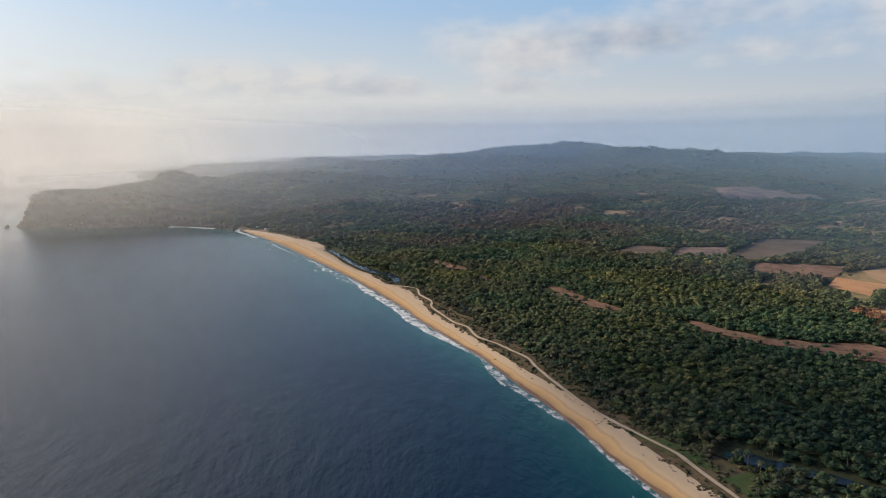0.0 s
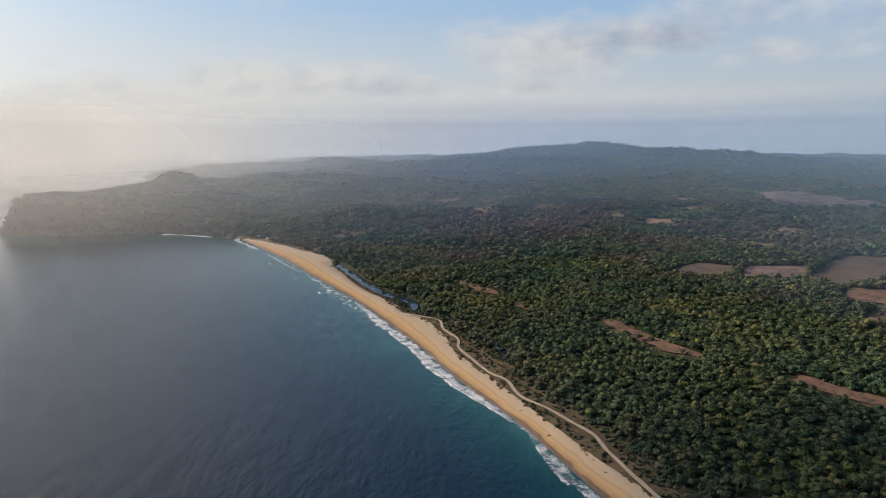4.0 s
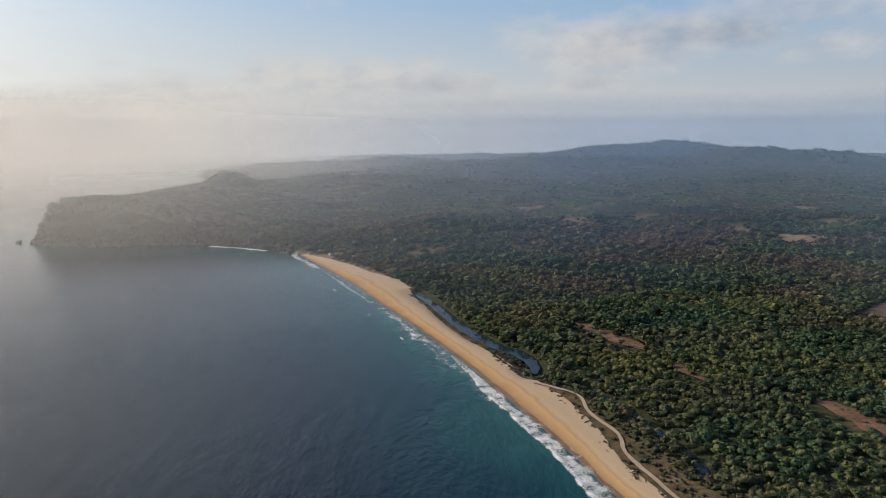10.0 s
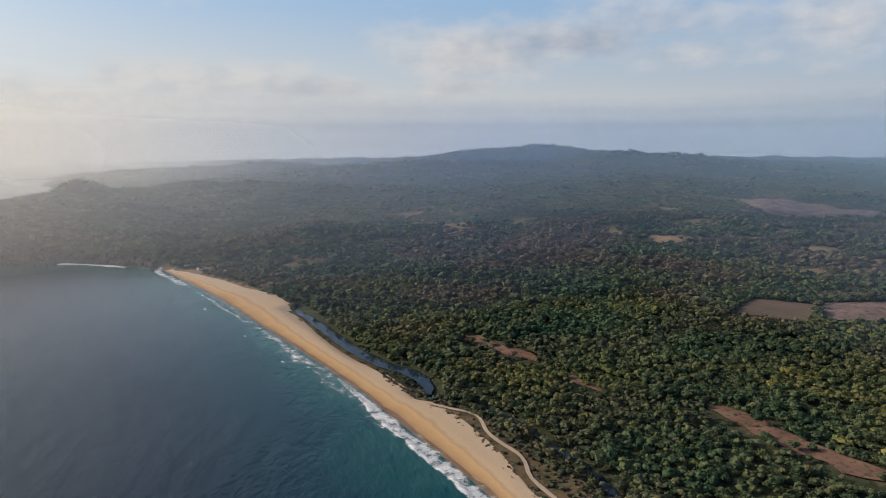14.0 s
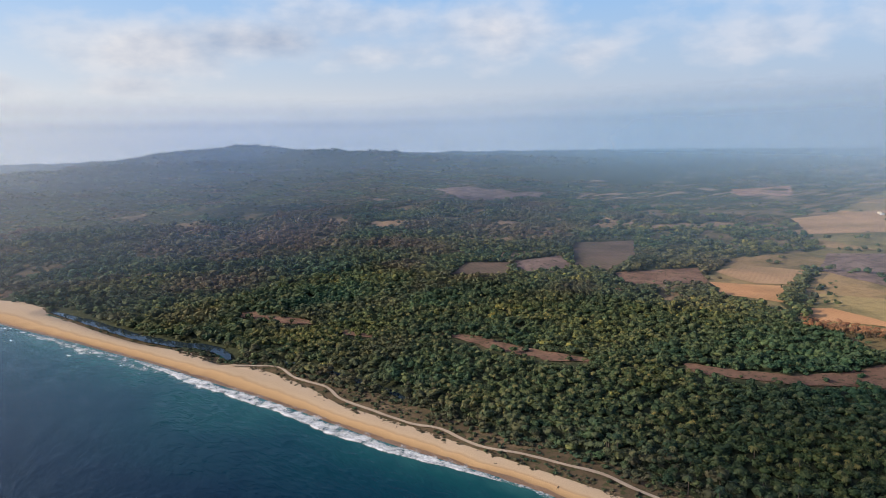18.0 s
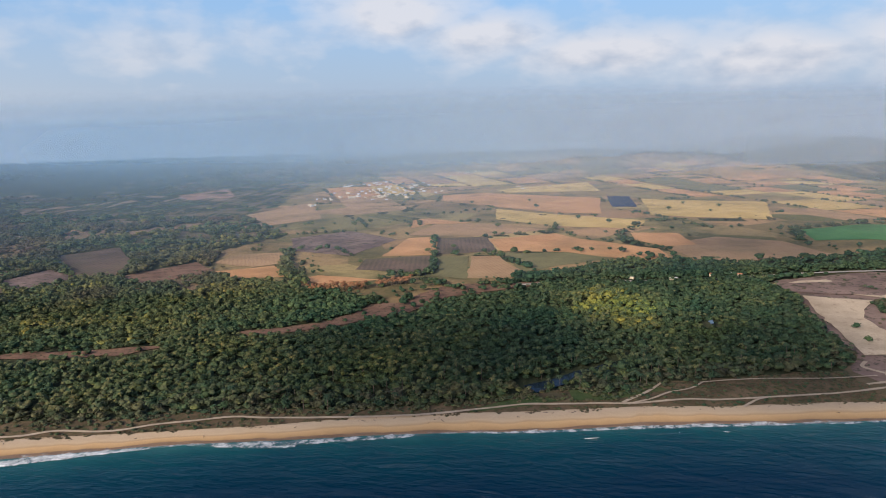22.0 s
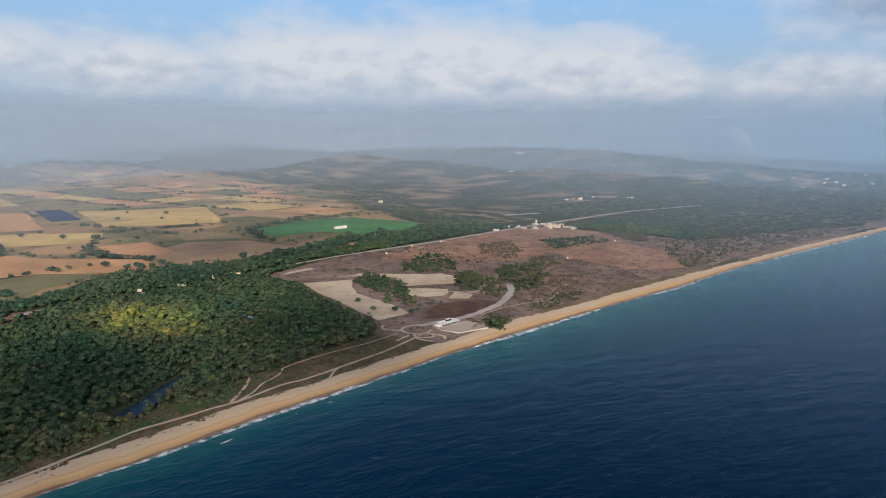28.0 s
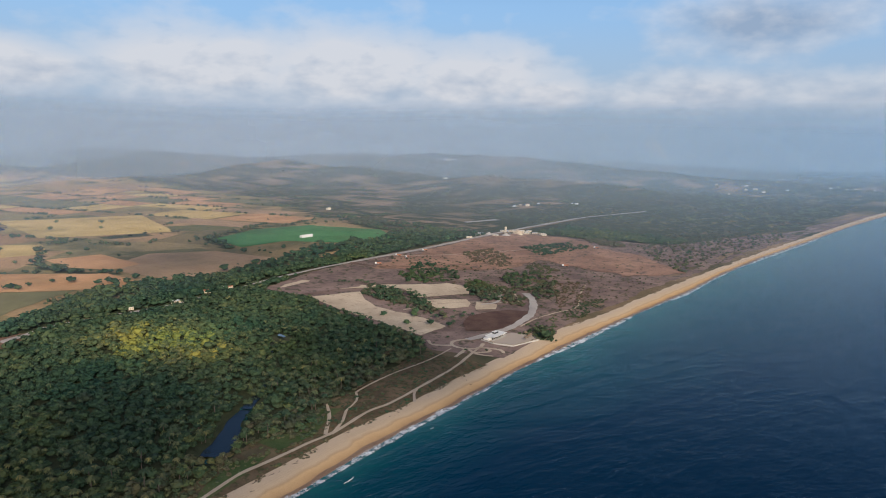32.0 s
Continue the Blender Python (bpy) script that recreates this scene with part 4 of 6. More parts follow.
# ================= trees =================
def leafy(seed, leaves, size, lobes=6):
    """A broad crown about 1 wide and 0.8 high, its foot at z=0: clumps of leaves round several limbs' ends, over a dark core."""
    r = np.random.RandomState(seed)
    centres = np.stack([r.uniform(-0.26, 0.26, lobes), r.uniform(-0.26, 0.26, lobes), r.uniform(0.26, 0.58, lobes)], 1)
    centres[0] = (0, 0, 0.5)
    radii = r.uniform(0.17, 0.29, lobes)
    verts, faces = [], []
    phi = (1 + 5**0.5) / 2
    ico = np.array([(-1, phi, 0), (1, phi, 0), (-1, -phi, 0), (1, -phi, 0), (0, -1, phi), (0, 1, phi), (0, -1, -phi), (0, 1, -phi), (phi, 0, -1), (phi, 0, 1), (-phi, 0, -1), (-phi, 0, 1)]) / 1.9
    tri = [(0, 11, 5), (0, 5, 1), (0, 1, 7), (0, 7, 10), (0, 10, 11), (1, 5, 9), (5, 11, 4), (11, 10, 2), (10, 7, 6), (7, 1, 8), (3, 9, 4), (3, 4, 2), (3, 2, 6), (3, 6, 8), (3, 8, 9), (4, 9, 5), (2, 4, 11), (6, 2, 10), (8, 6, 7), (9, 8, 1)]
    core = ico * (0.36, 0.36, 0.26) * r.uniform(0.85, 1.15, (12, 1)) + (0, 0, 0.40)
    verts += core.tolist()
    faces += tri
    for k in range(leaves):
        c, q = centres[k % lobes], radii[k % lobes]
        v = r.normal(size=3)
        v[2] = abs(v[2]) * 0.9 - 0.25
        v /= np.linalg.norm(v)
        p = c + v * q * r.uniform(0.85, 1.25)
        n = v + r.normal(0, 0.45, 3)
        n /= np.linalg.norm(n)
        a = np.cross(n, r.normal(size=3))
        a /= np.linalg.norm(a)
        b = np.cross(n, a)
        s = size * r.uniform(0.7, 1.35)
        i = len(verts)
        lift = n * s * 0.35
        verts += [(p - a * s - b * s * 0.3).tolist(), (p + b * s * 0.8 + lift).tolist(), (p + a * s - b * s * 0.2).tolist(), (p - b * s * 0.9 + lift * 0.4).tolist()]
        faces += [(i, i + 1, i + 3), (i + 1, i + 2, i + 3)]
    return np.array(verts), np.array(faces)


def palmy(seed, fronds=12, segs=3, droop=1.0):
    """A palm head about 1 wide round the origin: arching fronds, each a shallow roof of two blades."""
    r = np.random.RandomState(seed)
    verts, faces = [], []
    for k in range(fronds):
        az = 6.283 * (k + r.uniform(-0.3, 0.3)) / fronds * (1 if k % 2 else 1.02)
        rise = r.uniform(-0.15, 0.75)
        d, side = np.array([math.cos(az), math.sin(az), 0]), np.array([-math.sin(az), math.cos(az), 0])
        L = r.uniform(0.44, 0.56)
        i = len(verts)
        for s in range(segs + 1):
            u = s / segs
            p = d * L * (u * (1 - 0.12 * u)) + np.array([0, 0, L * (rise * u - (0.65 + 0.5 * rise) * droop * u * u)])
            w = 0.075 * math.sin(min(1.0, u * 0.9 + 0.16) * math.pi) + 0.012
            verts += [(p + side * w + (0, 0, -w * 0.5)).tolist(), p.tolist(), (p - side * w + (0, 0, -w * 0.5)).tolist()]
        for s in range(segs):
            a = i + 3 * s
            faces += [(a, a + 1, a + 4), (a, a + 4, a + 3), (a + 1, a + 2, a + 5), (a + 1, a + 5, a + 4)]
    return np.array(verts), np.array(faces)


def stem(h, r0, r1, lean=0.0, sides=5, segs=3):
    verts, loops = [], []
    for s in range(segs + 1):
        u = s / segs
        for k in range(sides):
            a = 6.283 * k / sides
            q = (r0 + (r1 - r0) * u) * (1.25 if s == 0 else 1)
            verts.append((lean * u * u + q * math.cos(a), q * math.sin(a), h * u))
    for s in range(segs):
        for k in range(sides):
            a, b = s * sides + k, s * sides + (k + 1) % sides
            loops.append((a, b, b + sides, a + sides))
    return verts, loops


def scatter(name, label, template, xs, ys, zs, sx, sz, spin, tone, dry, mat, category="forest"):
    """Many crowns joined into one mesh: template points scaled, turned and set down."""
    if len(xs) == 0:
        return
    V, Fc = template
    n, m = len(xs), len(V)
    c, s = np.cos(spin)[:, None], np.sin(spin)[:, None]
    P = np.empty((n, m, 3), np.float32)
    P[..., 0] = (V[None, :, 0] * c - V[None, :, 1] * s) * sx[:, None] + xs[:, None]
    P[..., 1] = (V[None, :, 0] * s + V[None, :, 1] * c) * sx[:, None] + ys[:, None]
    P[..., 2] = V[None, :, 2] * sz[:, None] + zs[:, None]
    L = (Fc[None] + (np.arange(n) * m)[:, None, None]).reshape(-1, 3)
    me = quads_mesh(name, P.reshape(-1, 3), L, [mat], False, [("tone", np.repeat(tone, m)), ("dry", np.repeat(dry, m))])
    tagged(new(name, me), label, category, kind="stuff")


ROADS = [[(482, 365), (508, 316), (510, 270), (514, 217), (536, 147), (574, 38), (604, -128), (652, -380), (695, -650), (709, -779)],
         [(247, 84), (246, 40), (266, -20), (302, -68), (325, -86)]]
GROVES = [[(493, -55), (520, -110), (535, -132), (500, -128), (469, -122), (440, -102), (425, -91), (424, -66), (432, -46), (454, -33)],
          [(392, -128), (410, -160), (397, -187), (366, -178), (340, -162), (308, -122), (287, -89), (301, -74), (330, -84), (360, -100)],
          [(402, -67), (398, -96), (362, -72), (328, -43), (327, -25), (360, -40)],
          [(532, -332), (515, -425), (462, -415), (461, -295)], [(452, 22), (447, -2), (424, 8), (401, 19), (386, 51), (400, 55), (412, 51)],
          [(408, 6), (384, 11), (345, 30), (313, 45), (311, 59), (335, 54), (358, 46), (390, 24)],
          [(607, -553), (500, -566), (403, -578), (352, -931), (380, -1489), (900, -1489), (900, -700), (720, -500)],
          [(233, 22), (228, 6), (222, 0), (212, 18), (204, 30), (212, 48)], [(405, 120), (470, 106), (520, 118), (530, 150), (450, 160)]]
BELTS = [([(505, 360), (560, 300), (600, 250), (622, 170), (610, 120), (628, 60), (650, 0), (680, -40), (700, -110), (720, -190), (735, -280)], 26),
         ([(709, 190), (740, 220), (790, 240), (850, 240), (900, 215), (960, 200)], 9), ([(660, 408), (690, 330), (700, 262), (640, 205)], 5),
         ([(645, 484), (650, 405), (560, 355)], 4), ([(800, 515), (655, 488), (530, 470)], 4), ([(805, 440), (850, 345), (905, 335)], 5), ([(500, 520), (530, 478), (555, 470)], 6),
         ([(800, 0), (900, -20), (970, -140), (960, -260)], 10), ([(985, 180), (1010, 80), (1000, -30)], 8), ([(875, 580), (935, 560), (1010, 600)], 5),
         ([(1000, 445), (1080, 340), (1075, 255)], 5), ([(660, 690), (690, 640), (640, 600)], 6), ([(1050, 730), (1120, 640), (1210, 630)], 9), ([(1220, 480), (1310, 600), (1440, 620)], 8),
         ([(470, 600), (500, 630), (575, 660), (660, 692)], 10), ([(1180, 120), (1300, 240), (1400, 250)], 7)]


def wooded(x, y, banks=True):
    """How densely trees grow at a place, 0 to 1."""
    x, y = np.asarray(x, float), np.asarray(y, float)
    d = coast_distance(x, y)
    front = np.interp(y, FRONT_Y, FRONT_X)
    w = np.where((d > np.where(y > 1330, np.where(x < -380, 17, 14), 9)) & ((x > front) | (y > 1330)), 1.0, 0.0)
    farm, works = inside(FARM, x, y), inside(WORKS, x, y)
    clump = waves2(x, y, 120, 21) + 0.6 * waves2(x, y, 35, 22)
    w = np.where(farm, np.where(clump > 1.0, 0.35, np.where(clump > 0.35, 0.06, 0.015)), w)
    w = np.where(works, 0.0, w)
    w = np.where((x > 730) & ~farm & (y > -2300) & (y < 1150) & (x < 2400), w * np.where(clump > 0.05, 1.0, 0.15), w)
    w = np.where((y > 700) & (y < 1500) & (x > 420) & ~farm & (clump < -0.28), w * 0.16, w)
    w = np.where(((y >= 1150) | (y < -600) | (x >= 2100)) & (clump < np.where(y < -600, -0.1, np.where(y > 1750, -0.8, -0.45))), w * 0.25, w)
    gone = np.hypot(x + 230, y - 330) + 1e-6
    for poly, thin in zip(OPEN, THIN):
        # clearings reach some way in front, where only low growth stands
        for back in ((0.0, 7.0, 13.0) if thin else (0.0, 9.0, 18.0)) if banks else (0.0,):
            w = np.where(inside(poly, x + (x + 230) / gone * back, y + (y - 330) / gone * back), 0.10 if thin else 0.0, w)
    for poly in GROVES:
        w = np.where(inside(poly, x, y), 0.9, w)
    for line, breadth in BELTS:
        dist, _ = near_line(line, x, y)
        w = np.where(dist < breadth * (0.75 + 0.35 * clump), 0.9, w)
    for line in ROADS:
        w = np.where(near_line(line, x, y)[0] < 8, 0.0, w)
    for line, b in ((RIVER, 9), (CREEK, 4), (POND, 9)) if banks else ():
        w = np.where(near_line(line, x, y)[0] < b, 0.0, w)
    w = np.where((x - 347) ** 2 + (y - 200) ** 2 < 11**2, 0, w)
    return w


rng = np.random.RandomState(7)


def spots(x0, x1, y0, y1, gap):
    X, Y = np.meshgrid(np.arange(x0, x1, gap), np.arange(y0, y1, gap), indexing="ij")
    X, Y = (X + rng.uniform(-0.85, 0.85, X.shape) * gap).ravel(), (Y + rng.uniform(-0.85, 0.85, Y.shape) * gap).ravel()
    keep = rng.uniform(0, 1, X.shape) < wooded(X, Y)
    return X[keep], Y[keep]


def dryness(x, y):
    """Bare reddish woods on a few slopes, hardly any elsewhere."""
    edge = x - np.interp(y, FRONT_Y, FRONT_X)
    v = np.where((y < 900) & (edge < 22), rng.uniform(0, 0.45, np.shape(x)), 0) + 0.55 * np.exp(-(((x - 300 - 0.25 * (y - 1330)) / 85) ** 2 + ((y - 1330) / 190) ** 2)) + 0.6 * np.exp(-(((x - 620) / 120) ** 2 + ((y - 1120) / 90) ** 2)) + 0.5 * np.exp(-(((x - 560) / 140) ** 2 + ((y - 760) / 110) ** 2))
    inland = np.clip(np.maximum(np.maximum((y - 950) / 350, (x - 700) / 300), (-y - 500) / 300), 0, 1)
    v = v + inland * np.clip(np.where(y < -450, 0.38, 0.20) + 0.36 * waves2(x, y, 430, 33) + 0.22 * waves2(x, y, 110, 34), 0, 0.8)
    return np.clip(v + 0.5 * np.clip(waves2(x, y, 200, 31), 0, 1) * np.clip((y - 620) / 250, 0, 1) + rng.normal(0, 0.05, np.shape(x)), 0, 0.85)


def plant(x, y, wide, near):
    """Fill places with crowns: broad ones and, along the coast, coconut palms."""
    grove = np.clip(0.34 - (x - np.interp(y, FRONT_Y, FRONT_X)) / 700, 0.03, 0.34) + 0.34 * waves2(x, y, 110, 41)
    grove = grove * np.interp(y, [-200, -50, 700, 1300], [0.1, 1.0, 1.0, 0.1])
    palm = rng.uniform(0, 1, x.shape) < np.clip(grove, 0.03, 0.75)
    if near < 1:
        palm[:] = False
    z = height(x, y)
    tone = np.clip(0.40 + 0.28 * waves2(x, y, 160, 51) + 0.1 * waves2(x, y, 45, 52) + rng.normal(0, 0.17, x.shape), 0, 1)
    # a stand of yellow-leaved trees in the grove; its patch of sun is put into the tone too
    tone = tone + 1.4 * np.exp(-((((x - 392) / 74) ** 2 + ((y - 275) / 54) ** 2) ** 1.5)) * rng.uniform(0.5, 1.1, x.shape)
    dry = dryness(x, y)
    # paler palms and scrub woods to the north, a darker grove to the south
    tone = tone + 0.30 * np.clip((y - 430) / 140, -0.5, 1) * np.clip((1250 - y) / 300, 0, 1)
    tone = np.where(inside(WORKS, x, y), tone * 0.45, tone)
    # far woods are brightened in their colour, by distance from (0, 300)
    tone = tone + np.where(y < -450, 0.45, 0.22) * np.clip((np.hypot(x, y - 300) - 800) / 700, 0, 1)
    size = wide * np.exp(np.clip(rng.normal(0, 0.28, x.shape), -0.6, 0.5)) * np.where(inside(WORKS, x, y), 0.68, 1.0)
    tall = rng.uniform(0.75, 1.2, x.shape)
    z = z + np.clip(1.6 * waves2(x, y, 60, 71) + 1.0 * waves2(x, y, 24, 72), -1.0, 3.5) * (near > 0)
    spin = rng.uniform(0, 6.28, x.shape)
    kinds = LEAFY[near]
    pick = rng.randint(0, len(kinds), x.shape)
    for k, tpl in enumerate(kinds):
        q = (pick == k) & ~palm
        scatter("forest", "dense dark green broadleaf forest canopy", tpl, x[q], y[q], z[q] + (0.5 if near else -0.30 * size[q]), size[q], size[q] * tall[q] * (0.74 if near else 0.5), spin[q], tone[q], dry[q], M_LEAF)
    pick = rng.randint(0, len(PALMY), x.shape)
    for k, tpl in enumerate(PALMY):
        q = (pick == k) & palm
        tops = z[q] + rng.uniform(5.5, 9.5, q.sum())
        s = rng.uniform(3.6, 5.4, q.sum())
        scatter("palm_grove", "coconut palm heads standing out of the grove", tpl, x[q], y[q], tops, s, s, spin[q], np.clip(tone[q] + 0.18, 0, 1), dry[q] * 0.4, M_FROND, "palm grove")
        # undergrowth between the palms
        t2 = LEAFY[near][k % len(LEAFY[near])]
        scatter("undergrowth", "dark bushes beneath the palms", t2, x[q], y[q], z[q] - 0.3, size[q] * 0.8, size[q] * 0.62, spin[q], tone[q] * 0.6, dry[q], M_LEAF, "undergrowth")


LEAFY = {2: [leafy(s, 46, 0.115) for s in range(6)], 1: [leafy(20 + s, 21, 0.165, 5) for s in range(4)], 0: [leafy(40 + s, 4, 0.26, 4) for s in range(4)]}
PALMY = [palmy(s, 15) for s in range(4)]

# near woods, then the middle distance, then the far hills
build_ground()
x, y = spots(-60, 620, 100, 1010, 4.6)
edge = x - np.interp(y, FRONT_Y, FRONT_X)
SINGLE = (edge < 60) & (y > 120) & (y < 560) & (rng.uniform(0, 1, x.shape) < 0.17)
SOLO = np.stack([x[SINGLE], y[SINGLE]], 1)
x, y = x[~SINGLE], y[~SINGLE]
far_in = (x > 430) | (y > 860)
plant(x[~far_in], y[~far_in], 6.5, 2)
plant(x[far_in], y[far_in], 7.6, 1)
x, y = spots(-700, 1000, 1010, 1500, 7.4)
plant(x, y, 9.0, 1)
x, y = spots(620, 1000, -400, 1010, 8.0)
plant(x, y, 8.0, 1)
x, y = spots(200, 620, -600, 100, 5.2)
plant(x, y, 7.0, 1)
x, y = spots(-700, 1400, 1500, 2300, 13)
plant(x, y, 13, 0)
x, y = spots(-1000, 2300, 2300, 4000, 26)
plant(x, y, 20, 0)
x, y = spots(1000, 2000, -600, 1500, 15)
plant(x, y, 12, 0)
x, y = spots(2000, 3600, -600, 1700, 28)
plant(x, y, 20, 0)
x, y = spots(300, 2000, -1700, -600, 15)
plant(x, y, 12, 0)
x, y = spots(300, 3400, -3200, -1700, 28)
plant(x, y, 20, 0)


_edge_belt = [(float(np.interp(q, FRONT_Y, FRONT_X)) - 7, q) for q in range(250, 960, 18)] + [(float(np.interp(q, FRONT_Y, FRONT_X)) + 5, q) for q in range(952, 240, -18)]


def shrubs():
    """Low bushes of the dunes and of the dry building land."""
    for name, label, region, gap, share, size, mat in (("dune_bushes", "low grey green bushes on the dunes", _front + _sandy, 3.2, 0.62, (1.0, 3.8), M_LEAF), ("dune_thicket", "rounded orange brown and olive bushes at the forest edge", _edge_belt, 3.6, 0.8, (2.6, 5.6), M_LEAF), ("dry_bushes", "low dry bushes on the brown flats", WORKS, 9.0, 0.22, (1.2, 4.0), M_LEAF)):
        p = np.array(region)
        X, Y = np.meshgrid(np.arange(p[:, 0].min(), p[:, 0].max(), gap), np.arange(max(p[:, 1].min(), -1100), p[:, 1].max(), gap), indexing="ij")
        X, Y = (X + rng.uniform(-0.5, 0.5, X.shape) * gap).ravel(), (Y + rng.uniform(-0.5, 0.5, Y.shape) * gap).ravel()
        ok = inside(region, X, Y) & (rng.uniform(0, 1, X.shape) < share * (1 + waves2(X, Y, 40, 61)))
        if name == "dry_bushes":
            for poly in OPEN:
                ok &= ~inside(poly, X, Y) | (rng.uniform(0, 1, X.shape) < 0.05)
            ok &= ~((X < 262) & (X > 195) & (Y > 35) & (Y < 90))
        for line in ROADS:
            ok &= near_line(line, X, Y)[0] > 6
        ok &= near_line(TRACK, X, Y)[0] > 2.6
        X, Y = X[ok], Y[ok]
        s = rng.uniform(*size, X.shape)
        scatter(name, label, LEAFY[1][0], X, Y, height(X, Y) - 0.1, s, s * 0.6, rng.uniform(0, 6.28, X.shape), rng.uniform(0.2, 0.8, X.shape), rng.uniform(0.05, 0.5, X.shape) if name == "dune_thicket" else rng.uniform(0, 0.6, X.shape), mat, "bushes")


shrubs()


def thickets():
    """Denser patches of bushes on the building land, by region: size, dryness and share."""
    for label, region, gap, size, dry, share in (
            ("brown dry bushes on the building land", [(554, -229), (557, -290), (486, -258), (438, -190), (487, -184)], 4.5, (3, 6), 0.75, 0.7),
            ("low scrub on red earth", [(427, -207), (435, -246), (384, -224), (372, -195), (397, -185)], 4, (2.5, 5), 0.4, 0.6),
            ("dark bushes inside the road bend", [(397, -67), (403, -97), (343, -91), (287, -42), (303, -34), (359, -41)], 3.6, (3, 5.5), 0.35, 0.75),
            ("purple brown scrub beside the grove", [(340, -151), (318, -184), (276, -138), (253, -78), (266, -59)], 3.6, (1.5, 3.6), 0.8, 0.6),
            ("low green bushes behind the sand", [(229, 39), (243, 13), (212, 14), (201, 38), (213, 49)], 2.6, (1.5, 3.5), 0.1, 0.8),
            ("low green bushes behind the sand", [(244, -35), (265, -105), (257, -132), (240, -97), (224, -27)], 2.8, (1.4, 3.2), 0.2, 0.7),
            ("grey olive scrub on the coastal flats", [(432, -481), (458, -674), (364, -912), (309, -780), (290, -510), (275, -332), (315, -365)], 8, (3, 7), 0.45, 0.5),
            ("dark line of bushes at the end of the site", [(554, -507), (526, -526), (449, -491), (427, -455), (473, -453)], 4, (4, 7), 0.55, 0.8),
            ("dark bushes between sand flats", [(439, 45), (465, 13), (423, 7), (334, 40), (343, 51), (384, 52)], 4, (3, 6), 0.25, 0.7),
            ("low bushes on the mounds of the site", [(607, -117), (604, -152), (564, -183), (490, -179), (452, -170), (449, -140), (493, -122), (541, -103)], 9, (2, 5), 0.4, 0.5),
            ("scattered dry tufts over the brown flats", [(560, -60), (610, -300), (600, -470), (300, -340), (250, -150), (300, -60)], 9, (1.0, 3.2), 0.65, 0.42)):
        p = np.array(region, float)
        X, Y = np.meshgrid(np.arange(p[:, 0].min() - 8, p[:, 0].max() + 8, gap), np.arange(p[:, 1].min() - 8, p[:, 1].max() + 8, gap), indexing="ij")
        X, Y = (X + rng.uniform(-0.6, 0.6, X.shape) * gap).ravel(), (Y + rng.uniform(-0.6, 0.6, Y.shape) * gap).ravel()
        ok = inside(region, X + 5 * waves2(X, Y, 30, 65), Y + 5 * waves2(X, Y, 30, 66)) & (rng.uniform(0, 1, X.shape) < share * (1 + 0.7 * waves2(X, Y, 26, 67)))
        for line in ROADS:
            ok &= near_line(line, X, Y)[0] > 6
        X, Y = X[ok], Y[ok]
        s = rng.uniform(*size, X.shape)
        for k in range(2):
            q = slice(k, None, 2)
            scatter("thicket", label, LEAFY[1][k], X[q], Y[q], height(X[q], Y[q]) - 0.1, s[q], s[q] * 0.75, rng.uniform(0, 6.28, X[q].shape), rng.uniform(0.0, 0.4, X[q].shape), np.clip(0.8 * dry + rng.normal(0, 0.15, X[q].shape), 0, 0.9), M_LEAF, "bushes")
    # hedges between the plots of the plain
    xs, ys = [], []
    for a, b in PLOT_HEDGES:
        L = math.hypot(b[0] - a[0], b[1] - a[1])
        n = int(L / 5.5)
        t = np.sort(rng.uniform(0, 1, n))
        gaps = waves2(t * L, t * 0 + a[0], 60, 68) > -0.35
        xs.append((a[0] + (b[0] - a[0]) * t + rng.normal(0, 1.6, n))[gaps])
        ys.append((a[1] + (b[1] - a[1]) * t + rng.normal(0, 1.6, n))[gaps])
    X, Y = np.concatenate(xs), np.concatenate(ys)
    ok = np.ones(len(X), bool)
    for _, poly, *_ in FIELDS:
        ok &= ~inside(poly, X, Y)
    X, Y = X[ok], Y[ok]
    s = rng.uniform(4, 9, X.shape)
    scatter("hedge_rows", "dark hedges and small trees along field edges", LEAFY[0][0], X, Y, height(X, Y) - 1.2, s, s * 0.9, rng.uniform(0, 6.28, X.shape), rng.uniform(0, 0.5, X.shape), rng.uniform(0, 0.3, X.shape), M_LEAF, "hedges")


thickets()


